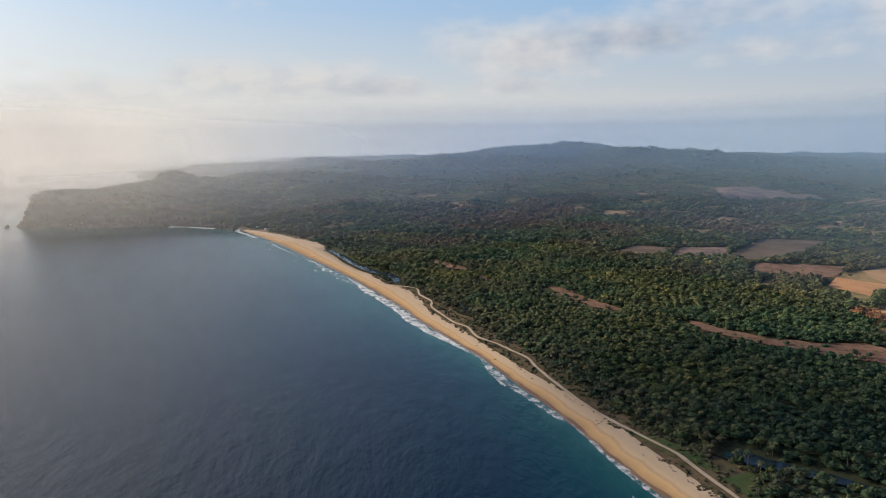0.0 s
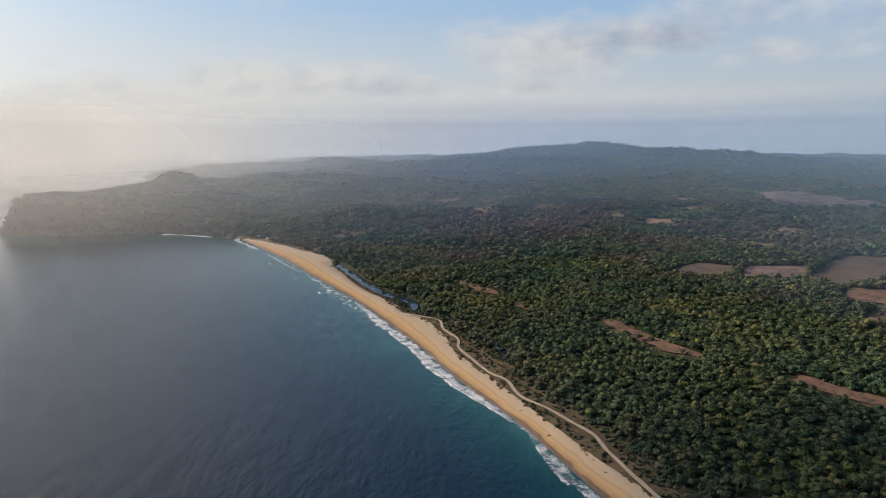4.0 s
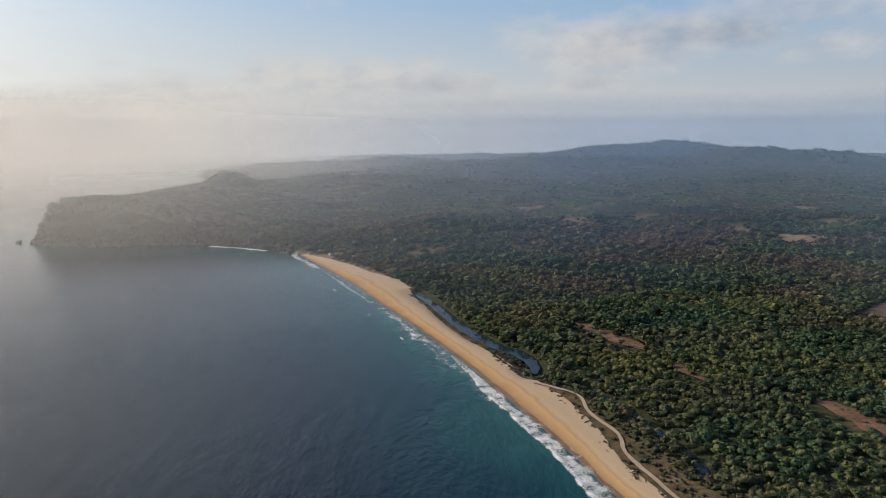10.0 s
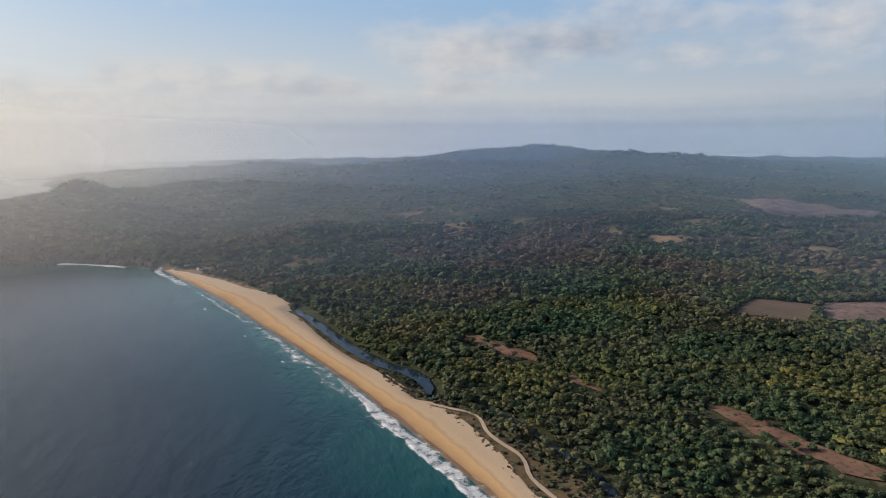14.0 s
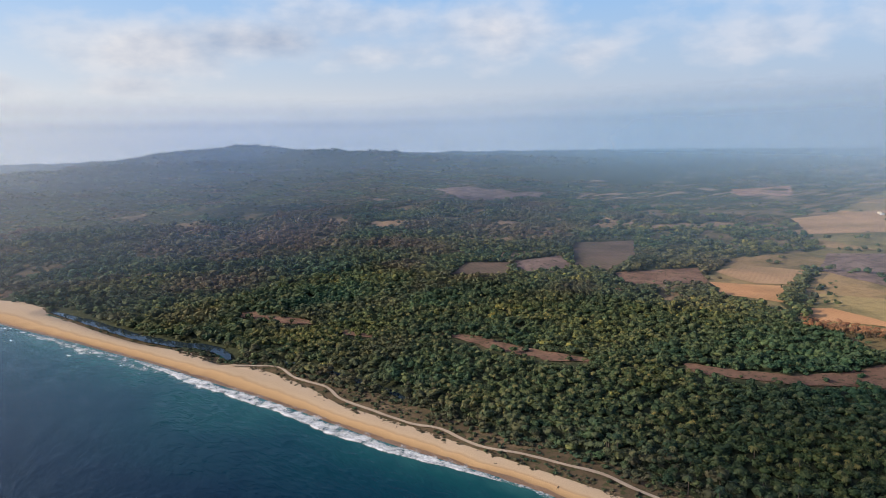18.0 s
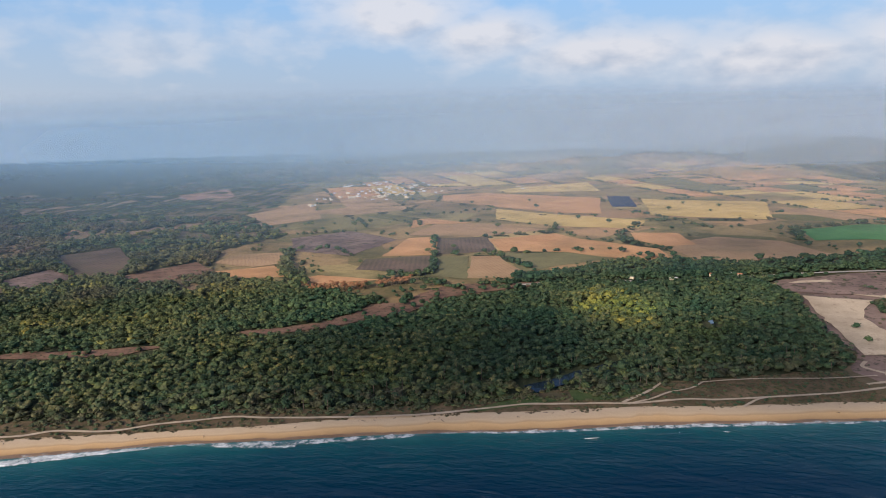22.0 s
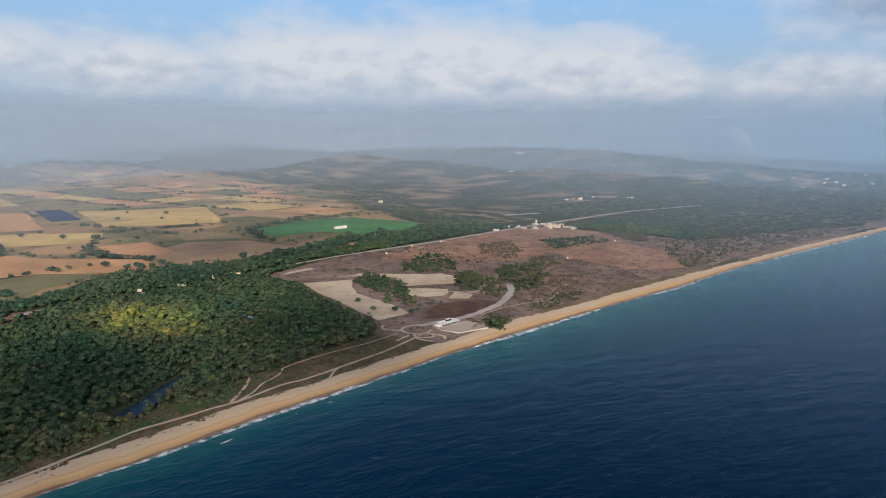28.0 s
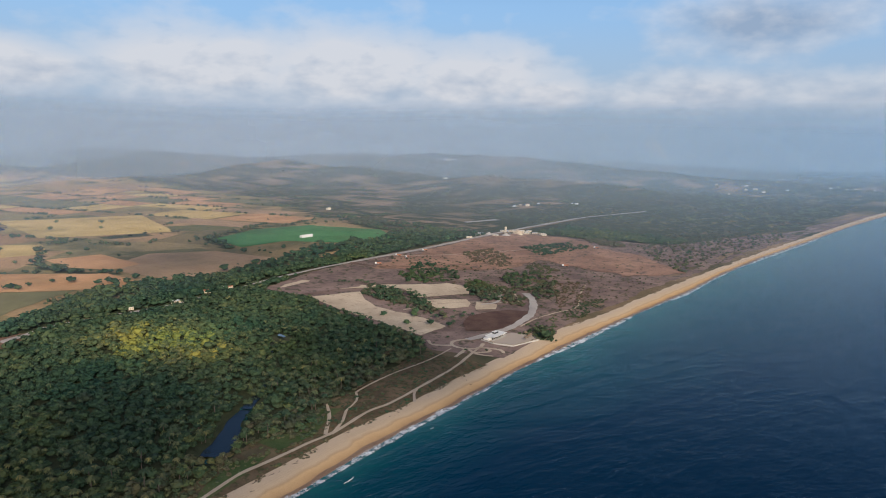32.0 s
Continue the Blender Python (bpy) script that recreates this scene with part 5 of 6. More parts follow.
def build_mist():
    # mist banks round the bay that stand in for haze, four walls of thin mist to each, all turned alike to the low sun
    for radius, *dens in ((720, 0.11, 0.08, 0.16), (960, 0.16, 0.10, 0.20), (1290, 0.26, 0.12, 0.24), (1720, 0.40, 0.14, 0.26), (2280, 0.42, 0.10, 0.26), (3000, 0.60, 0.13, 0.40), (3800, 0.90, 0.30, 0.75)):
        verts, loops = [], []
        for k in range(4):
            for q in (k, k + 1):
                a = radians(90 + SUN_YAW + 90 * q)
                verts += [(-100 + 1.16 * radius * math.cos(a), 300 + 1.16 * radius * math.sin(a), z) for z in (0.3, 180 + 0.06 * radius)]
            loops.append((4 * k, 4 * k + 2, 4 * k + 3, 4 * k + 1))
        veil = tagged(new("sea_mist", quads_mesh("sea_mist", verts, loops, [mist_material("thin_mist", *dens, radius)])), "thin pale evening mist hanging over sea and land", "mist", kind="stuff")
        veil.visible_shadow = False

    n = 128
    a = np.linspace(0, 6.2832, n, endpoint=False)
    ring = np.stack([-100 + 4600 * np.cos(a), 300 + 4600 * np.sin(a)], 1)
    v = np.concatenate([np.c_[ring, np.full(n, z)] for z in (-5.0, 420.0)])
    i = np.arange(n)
    tagged(new("backdrop", quads_mesh("backdrop", v, np.stack([i, (i + 1) % n, (i + 1) % n + n, i + n], 1), [haze_material()], True)), "backdrop painted as pale glowing haze of the far distance", "haze", kind="structure")


build_mist()

# ================= things: small makers =================
def empty(name, m, label, category, group=""):
    ob = new(name)
    ob.matrix_basis = m
    return tagged(ob, label, category, group)


def part(name, bm, mat, parent, label=""):
    me = bpy.data.meshes.new(name)
    bm.to_mesh(me)
    bm.free()
    me.materials.append(mat)
    ob = new(name, me)
    ob.parent = parent
    return tagged(ob, label) if label else ob


def box(x0, x1, y0, y1, z0, z1, bevel=0.0, bm=None):
    bm = bm or bmesh.new()
    made = bmesh.ops.create_cube(bm, size=1, matrix=Matrix.Translation(((x0 + x1) / 2, (y0 + y1) / 2, (z0 + z1) / 2)) @ Matrix.Diagonal((x1 - x0, y1 - y0, z1 - z0, 1)))
    if bevel:
        bmesh.ops.bevel(bm, geom=list({e for v in made["verts"] for e in v.link_edges}), offset=bevel, segments=1, affect="EDGES")
    return bm


def rod(x, y, z0, z1, r0, r1=None, sides=8, bm=None):
    bm = bm or bmesh.new()
    bmesh.ops.create_cone(bm, cap_ends=True, segments=sides, radius1=r0, radius2=r0 if r1 is None else r1, depth=z1 - z0, matrix=Matrix.Translation((x, y, (z0 + z1) / 2)))
    return bm


def gable(x0, x1, y0, y1, z, rise, over=0.4, thick=0.15):
    """A pitched roof with eaves, ridge along x."""
    bm = bmesh.new()
    ym = (y0 + y1) / 2
    for dz in (0, thick):
        for x in (x0 - over, x1 + over):
            for y, h in ((y0 - over, 0), (ym, rise), (y1 + over, 0)):
                bm.verts.new((x, y, z + h + dz))
    bm.verts.ensure_lookup_table()
    v = bm.verts
    for f in ((0, 1, 4, 3), (1, 2, 5, 4), (6, 9, 10, 7), (7, 10, 11, 8), (0, 3, 9, 6), (2, 8, 11, 5), (0, 6, 7, 1), (1, 7, 8, 2), (3, 4, 10, 9), (4, 5, 11, 10)):
        bm.faces.new([v[i] for i in f])
    bmesh.ops.recalc_face_normals(bm, faces=bm.faces)
    return bm


def from_arrays(verts, faces):
    bm = bmesh.new()
    vs = [bm.verts.new(v) for v in verts]
    for f in faces:
        bm.faces.new([vs[i] for i in f])
    return bm


def on_ground(x, y):
    return float(height(np.array([x]), np.array([y]))[0])


# ================= surf =================
def foam_material(name, lo, hi):
    """Broken white water: foam in lacy patches, clear water between."""
    mat, nt, p = material(name, 0.9, 0.2)
    p.inputs["Base Color"].default_value = (0.80, 0.81, 0.80, 1)
    co = place_of(nt)
    at = nt.nodes.new("ShaderNodeAttribute")
    at.attribute_name = "thick"
    big, fine = noise_node(nt, co, 0.13, 4.0, 0.6), noise_node(nt, co, 0.8, 4.0, 0.7)
    v = math_node(nt, "ADD", math_node(nt, "MULTIPLY", big, 1.2), math_node(nt, "MULTIPLY_ADD", fine, 0.75, at.outputs["Fac"]))
    clear, mix = nt.nodes.new("ShaderNodeBsdfTransparent"), nt.nodes.new("ShaderNodeMixShader")
    nt.links.new(ramp_node(nt, math_node(nt, "MULTIPLY", v, 0.5), (lo, 0.0), (hi, 0.92)), mix.inputs[0])
    nt.links.new(clear.outputs[0], mix.inputs[1])
    nt.links.new(p.outputs[0], mix.inputs[2])
    nt.links.new(mix.outputs[0], nt.nodes["Material Output"].inputs[0])
    return mat


M_SURF = foam_material("broken_surf", 0.57, 0.80)


def surf(name, y0, y1, near, far, crest, label, strong=0.35):
    """A breaking wave along the shore: from near to far metres off the waterline, tapering at both ends."""
    ys = np.arange(y0, y1, 2.0)
    u = np.linspace(0, 1, 11)
    sx = np.interp(ys, SHORE[:, 1], SHORE[:, 0])
    taper = np.sin(np.pi * np.clip((ys - y0) / (y1 - y0), 0, 1)) ** 0.45
    f = near + (far - near) * taper * (0.85 + 0.22 * waves2(ys, ys * 0, 110, 81) + 0.06 * waves2(ys, ys * 0, 23, 82))
    n = near + 1.6 * waves2(ys, ys * 0, 45, 83) + 0.7 * waves2(ys, ys * 0, 12, 84)
    off = n[:, None] + (f - n)[:, None] * u[None]
    slope = np.gradient(sx, ys)
    X = sx[:, None] - off / np.sqrt(1 + slope[:, None] ** 2)
    Y = ys[:, None] + off * slope[:, None] / np.sqrt(1 + slope[:, None] ** 2)
    hump = crest * np.exp(-(((u[None] - 0.82) / 0.13) ** 2)) * taper[:, None]
    Z = np.maximum(0.10, height(X, Y) + 0.10) + hump + 0.05 * np.sin(Y * 1.9 + X)
    thick = strong * np.clip(np.minimum(u * 4, (1 - u) * 9), 0, 1)[None] * np.clip(taper * 1.4, 0, 1)[:, None] - 0.12 * (1 - u[None]) + 0.12
    tagged(new(name, quads_mesh(name, np.stack([X.ravel(), Y.ravel(), Z.ravel()], 1), grid_loops(*X.shape), [M_SURF], True, [("thick", thick.ravel())])), label, "wave", kind="stuff")


surf("breaking_wave", 520, 860, 0, 13, 0.5, "wide white breaking wave rolling onto the sand", 0.40)
surf("swash", 560, 1180, -3, 15, 0.0, "thin lacy wash of foam over wet sand", 0.10)
surf("breaking_wave", 860, 1010, 2, 11, 0.4, "low broken wave with lacy foam", 0.22)
surf("breaking_wave", 395, 525, 0, 11, 0.4, "foamy wave running up the beach", 0.27)
surf("breaking_wave", 1040, 1180, 6, 13, 0.4, "small broken wave off the beach", 0.20)
surf("breaking_wave", 1200, 1330, 3, 16, 0.4, "white wave breaking near the rocks", 0.30)
surf("breaking_wave", 100, 395, -1, 6, 0.2, "thin line of foam along the waterline", 0.26)
surf("breaking_wave", -110, 105, -1, 7, 0.3, "foamy swash line on the sand", 0.30)
surf("breaking_wave", -420, -105, -1, 6, 0.2, "thin line of foam along the waterline", 0.27)
surf("breaking_wave", -900, -415, -1, 8, 0.2, "thin line of foam along the waterline", 0.27)
for y0, y1, a, b in ((300, 312, 12, 15), (228, 233, 11, 12.5), (255, 259, 10, 11.5), (906, 914, 21, 23), (986, 992, 23, 24.5), (1092, 1100, 25, 27)):
    surf("whitecap", y0, y1, a, b, 0.5, "small white crest on the shallow water", 0.34)

# ================= single trees =================
def make_palm(height_, crown_mat, name, label, group, seed):
    root = empty(name, Matrix.Identity(4), label, "palm tree", group)
    v, f = stem(height_, 0.24, 0.15, 0.5, 6, 4)
    part("trunk", from_arrays(v, f), M_BARK, root)
    V, Fc = palmy(seed, 14, 4)
    part("crown", from_arrays((V * 6.0 + (0.5, 0, height_)).tolist(), Fc.tolist()), crown_mat, root)
    return root


def make_tree(seed, name="tree", label="broad dark green tree at the edge of the grove", group="trees along the dunes", wide=6.5):
    root = empty(name, Matrix.Identity(4), label, "tree", group)
    v, f = stem(wide * 0.42, 0.3, 0.16, 0.2, 6, 3)
    bm = from_arrays(v, f)
    r = np.random.RandomState(seed)
    for k in range(4):
        a = r.uniform(0, 6.28)
        d = Vector((math.cos(a), math.sin(a), 1.1)).normalized()
        m = Matrix.Translation(Vector((0.15, 0, wide * 0.36)) + d * wide * 0.13) @ d.to_track_quat("Z", "Y").to_matrix().to_4x4()
        bmesh.ops.create_cone(bm, cap_ends=False, segments=5, radius1=0.13, radius2=0.05, depth=wide * 0.28, matrix=m)
    part("trunk", bm, M_BARK, root)
    V, Fc = leafy(seed, 90, 0.095, 8)
    part("crown", from_arrays((V * (wide, wide, wide * 0.85) + (0, 0, wide * 0.12)).tolist(), Fc.tolist()), M_LEAF1, root)
    return root


def spread(maker_list, places, zs=None, lo=0.8, hi=1.2):
    """Copies of a few trees, each turned and sized a little differently."""
    first = [False] * len(maker_list)
    for x, y in places:
        k = int(rng.randint(len(maker_list)))
        s, a = rng.uniform(lo, hi), rng.uniform(0, 6.28)
        m = Matrix.Translation((x, y, on_ground(x, y) - 0.1)) @ Matrix.Rotation(a, 4, "Z") @ Matrix.Diagonal((s, s, s * rng.uniform(0.9, 1.1), 1))
        if first[k]:
            ob = copy_thing(maker_list[k], m)
            ob.matrix_basis = m
        else:
            maker_list[k].matrix_basis = m
            first[k] = True
    for ok, t in zip(first, maker_list):
        if not ok:
            for o in (*t.children, t):
                bpy.data.objects.remove(o)


_pick = rng.uniform(0, 1, len(SOLO)) < 0.5
spread([make_palm(h, M_FROND1, "palm_tree", "tall coconut palm with a green yellow crown", "palms behind the dunes", 70 + k) for k, h in enumerate((6.0, 7.5, 8.8))], SOLO[_pick][:230])
spread([make_tree(80 + k) for k in range(3)], SOLO[~_pick][:230])


def in_rows(poly, gap, count):
    p = np.array(poly)
    X, Y = np.meshgrid(np.arange(p[:, 0].min(), p[:, 0].max(), gap), np.arange(p[:, 1].min(), p[:, 1].max(), gap), indexing="ij")
    X, Y = (X + rng.uniform(-0.25, 0.25, X.shape) * gap).ravel(), (Y + rng.uniform(-0.25, 0.25, Y.shape) * gap).ravel()
    ok = inside(poly, X, Y)
    return np.stack([X[ok], Y[ok]], 1)[:count]


spread([make_palm(h, M_DRYLEAF1, "dry_palm", "withered reddish brown palm standing in a planted block", "withered palms in the field", 90 + k) for k, h in enumerate((5.5, 6.5))],
       np.vstack([in_rows([(428, 578), (446, 522), (466, 526), (450, 586)], 4.6, 120), in_rows([(455, 514), (479, 482), (500, 486), (472, 517)], 4.6, 90)]), lo=0.9, hi=1.2)
spread([make_palm(4.0, M_FROND1, "young_palm", "small young palm planted in bare sand", "young palms on the graded land", 97)],
       [(499, 28), (496, 25), (494, 23), (491, 20), (489, 8), (483, 9), (474, 10), (470, 11), (486, 13), (478, 4), (301, 49), (299, 40), (306, 55), (313, 58), (322, 42), (318, 30), (303, 33), (297, 27), (330, 38), (289, 60)], lo=0.7, hi=1.1)
spread([make_tree(99, "lone_tree", "single leafy tree standing on graded sand", "lone trees", 8.0)], [(315, 93), (286, 69), (352, 88), (338, 62), (330, 70), (300, 78)], lo=0.7, hi=1.1)
spread([make_tree(101, "field_tree", "rounded lone tree in a dry field", "field trees", 9.0)],
       [(680, 300), (905, 430), (1010, 300), (1040, 270), (960, 250), (1120, 60), (1200, 30), (1250, 90), (1150, 130), (700, 470), (668, 500), (930, 380), (1180, 380), (1300, 400), (1260, 520), (870, 190), (1090, 200)], lo=0.8, hi=1.3)

# ================= beach house =================
def beach_house():
    m = Matrix.Translation((236, 65, on_ground(236, 65) + 0.5)) @ Matrix.Rotation(radians(98.5), 4, "Z") @ Matrix.Diagonal((0.66, 0.66, 0.66, 1))
    h = empty("beach_house", m, "low white beach house with a flat roof and a columned veranda", "house")
    # x runs along the beach, y points away from the sea after the turn
    part("plinth", box(-15, 15, -7.5, 6.5, -1.5, 0.25, 0.06), M_CONCRETE, h)
    part("back_wall", box(-14, 14, -5.8, -5.4, 0.25, 4.0), M_WHITE, h)
    part("end_wall", box(-14, -13.6, -5.4, 2.4, 0.25, 4.0), M_WHITE, h)
    part("end_wall", box(13.6, 14, -5.4, 2.4, 0.25, 4.0), M_WHITE, h)
    # dark wood colour carries the shade under the veranda roof
    part("front_wall", box(-13.6, 13.6, 2.0, 2.4, 0.25, 4.0), M_WOOD, h, "front wall coloured dark for the shade under the veranda")
    for k in range(7):
        x = -12.4 + k * 3.75
        w = part("window", box(x, x + 2.7, 2.36, 2.48, 0.3, 3.1, 0.02), M_GLASS, h, "tall dark glazed opening")
        part("frame", box(x + 1.3, x + 1.4, 2.44, 2.54, 0.3, 3.1), M_WOOD, w)
    for k in range(9):
        part("column", box(-14.2 + k * 3.5, -13.8 + k * 3.5, 5.6, 6.0, 0.25, 4.0, 0.03), M_CONCRETE, h)
    roof = part("roof", box(-15, 15, -6.4, 6.6, 4.0, 4.45, 0.06), M_WHITE, h, "flat white roof slab")
    part("parapet", box(-15, 15, -6.4, -6.1, 4.45, 4.95), M_WHITE, roof)
    part("parapet", box(-15, -14.7, -6.1, 6.6, 4.45, 4.8), M_WHITE, roof)
    part("roof_room", box(-8, 0.5, -5.5, -1.5, 4.45, 6.6, 0.05), M_GLASS, h, "dark room on the roof")
    part("roof_room_cover", box(-8.6, 1.1, -6.0, -1.0, 6.6, 6.85, 0.03), M_WHITE, h)
    for k in range(3):
        part("step", box(-3, 3, 6.5 + 0.4 * k, 6.9 + 0.4 * k, -1.4, 0.05 - 0.2 * k), M_CONCRETE, h)
    wing = part("wing", box(15.5, 21, -5, 1, -1.0, 3.2, 0.04), M_WHITE, h, "small white service wing")
    part("wing_roof", box(15.2, 21.3, -5.3, 1.3, 3.2, 3.45, 0.03), M_WHITE, wing)
    part("door", box(17.6, 18.6, 0.98, 1.06, 0.2, 2.3), M_WOOD, wing)


def terrace():
    poly = [(240, 78), (237, 44), (221, 36), (210, 42), (212, 72), (226, 79)]
    sheet("terrace", poly, M_PAVING, "pale sandy terrace in front of the beach house", "terrace", 0.62, ragged=0.1)
    pts = [(240, 79), (226, 80), (211.5, 73), (209.5, 42), (220.5, 35.5)]
    for a, b in zip(pts, pts[1:]):
        L = math.hypot(b[0] - a[0], b[1] - a[1])
        z = on_ground((a[0] + b[0]) / 2, (a[1] + b[1]) / 2)
        m = Matrix.Translation((a[0], a[1], z - 0.4)) @ Matrix.Rotation(math.atan2(b[1] - a[1], b[0] - a[0]), 4, "Z")
        w = empty("terrace_wall", m, "dark low retaining wall round the terrace", "wall", "terrace walls")
        part("wall", box(0, L, -0.25, 0.25, 0, 1.7, 0.04), M_CONCRETE, w)
        part("coping", box(-0.1, L + 0.1, -0.32, 0.32, 1.7, 1.85, 0.02), M_WOOD, w)
    for k, (x, y) in enumerate(((217, 46), (215, 52), (219, 41), (225, 40))):
        p = empty("sunshade", Matrix.Translation((x, y, on_ground(x, y) + 0.7)), "round thatched sunshade on a post", "sunshade", "sunshades on the terrace") if k == 0 else None
        if p:
            part("post", rod(0, 0, 0, 2.6, 0.09), M_WOOD, p)
            part("thatch", rod(0, 0, 2.2, 3.4, 2.0, 0.1, 12), M_WOOD, p, "dry palm thatch")
            first = p
        else:
            copy_thing(first, Matrix.Translation((x, y, on_ground(x, y) + 0.7)))


beach_house()
terrace()


# ================= farm houses, village, works =================
def make_house(w, d, h, wall, roof, pitched, label, group):
    ob = empty("house", Matrix.Identity(4), label, "house", group)
    body = part("wall", box(0 - w / 2, w / 2, -d / 2, d / 2, -0.6, h), wall, ob)
    for k in range(max(1, int(w / 4))):
        x = -w / 2 + 1.2 + k * 3.6
        for s in (-1, 1):
            part("window", box(x, x + 1.2, s * d / 2 - 0.06, s * d / 2 + 0.06, 1.0, 2.2), M_GLASS, body)
    part("door", box(w / 2 - 1.4, w / 2 - 0.5, d / 2 - 0.05, d / 2 + 0.08, 0, 2.1), M_WOOD, body)
    if pitched:
        part("roof", gable(-w / 2, w / 2, -d / 2, d / 2, h, d * 0.22), roof, ob)
    else:
        part("roof", box(-w / 2 - 0.2, w / 2 + 0.2, -d / 2 - 0.2, d / 2 + 0.2, h, h + 0.3), roof, ob)
        part("water_tank", rod(w * 0.25, 0, h + 0.3, h + 1.6, 0.6, 0.6, 10), M_GLASS, ob)
    return ob


def settle(kinds, places, lift=0.3):
    used = set()
    for x, y, yaw, s in places:
        k = int(rng.randint(len(kinds)))
        m = Matrix.Translation((x, y, on_ground(x, y) + lift)) @ Matrix.Rotation(yaw, 4, "Z") @ Matrix.Diagonal((s, s, s, 1))
        if k in used:
            copy_thing(kinds[k], m).matrix_basis = m
        else:
            kinds[k].matrix_basis = m
            used.add(k)


VILLAGE = [make_house(12, 9, 3.6, M_WHITE, M_WHITE, False, "small white flat roofed village house", "village houses"), make_house(11, 8, 3.2, M_CREAM, M_TILE, True, "cream village house with a clay tile roof", "village houses"),
           make_house(12, 8, 5.6, M_CREAM, M_CREAM, False, "two storey cream village house", "village houses"), make_house(10, 8, 3.2, M_WHITE, M_TIN, True, "white village house with a sheet metal roof", "village houses")]
_spots = []
for cx, cy, sx, sy, n in ((1600, 790, 110, 70, 60), (1480, 740, 70, 40, 22), (1380, 800, 40, 40, 8), (1780, 900, 70, 40, 14), (1341, 884, 12, 10, 3), (1200, 853, 14, 6, 3), (2230, 650, 60, 70, 12), (1660, 390, 20, 40, 4),
                          (720, -1660, 40, 60, 10), (548, -1968, 30, 60, 7), (945, -880, 8, 26, 5), (1167, -441, 10, 10, 2), (874, -981, 10, 10, 2)):
    for _ in range(n):
        _spots.append((cx + rng.normal(0, sx), cy + rng.normal(0, sy), rng.uniform(0, 3.14), rng.uniform(0.45, 0.85)))
settle(VILLAGE, _spots)
FARMS = [make_house(12, 8, 4.0, M_CREAM, M_TILE, True, "cream farmhouse with a clay roof beside the road", "roadside houses"), make_house(16, 9, 4.5, M_CREAM, M_WHITE, False, "pale roadside house with a flat roof", "roadside houses")]
settle(FARMS, [(524, 250, 1.2, 0.5), (521, 206, 1.9, 0.5), (545, 162, 1.3, 0.55), (552, 146, 1.3, 0.6), (549, 134, 1.4, 0.45)], 1.0)
settle([make_house(44, 26, 9, M_WHITE, M_WHITE, False, "large white hillside building", "hill buildings")], [(1715, -1380, 0.9, 0.6), (2187, -1075, 0.6, 0.45), (1500, -1150, 0.4, 0.3)])
settle([make_house(9, 6, 3.0, M_WHITE, M_TIN, True, "small beach hut at the edge of the forest", "beach huts")], [(-186, 1310, 0.6, 0.8), (-168, 1284, 0.6, 0.7), (-136, 1254, 0.6, 0.7), (-112, 1240, 0.5, 0.7)])


def strip_roof(x, y, L, w, yaw, label):
    ob = empty("greenhouse", Matrix.Translation((x, y, on_ground(x, y) + 0.5)) @ Matrix.Rotation(yaw, 4, "Z"), label, "greenhouse")
    part("cover", gable(-L / 2, L / 2, -w / 2, w / 2, 3.0, 1.5), M_WHITE, ob)
    for k in range(6):
        part("post", rod(-L / 2 + (k + 0.5) * L / 6, 0, -0.3, 4.3, 0.15), M_TIN, ob)
    part("side_sheet", box(-L / 2, L / 2, -w / 2 - 0.1, -w / 2 + 0.1, -0.3, 3.0), M_WHITE, ob)
    part("side_sheet", box(-L / 2, L / 2, w / 2 - 0.1, w / 2 + 0.1, -0.3, 3.0), M_WHITE, ob)


strip_roof(823, -150, 24, 5, -1.4, "long white plastic greenhouse in the green field")
sheet("yard", [(812, -505), (806, -590), (790, -588), (800, -505)], M_ROAD, "pale bare yard among trees", "yard", 0.6)


def solar_row():
    ob = empty("solar_table", Matrix.Identity(4), "long tilted row of dark blue solar panels", "solar panels", "solar farm rows")
    for k in range(8):
        bm = box(-24 + k * 6, -18.3 + k * 6, -2.2, 2.2, -0.06, 0.06)
        bmesh.ops.rotate(bm, verts=bm.verts, cent=(0, 0, 0), matrix=Matrix.Rotation(radians(22), 3, "X"))
        bmesh.ops.translate(bm, verts=bm.verts, vec=(0, 0, 1.6))
        part("panel", bm, M_PANEL, ob)
        part("post", rod(-21 + k * 6, 0, -0.5, 1.6, 0.08, sides=6), M_TIN, ob)
    return ob


_sol = solar_row()
for k in range(22):
    x, y = 1195 + 9 * k, 208
    m = Matrix.Translation((x, y, on_ground(x, y) + 0.5)) @ Matrix.Rotation(radians(-91), 4, "Z")
    if k:
        copy_thing(_sol, m)
    else:
        _sol.matrix_basis = m


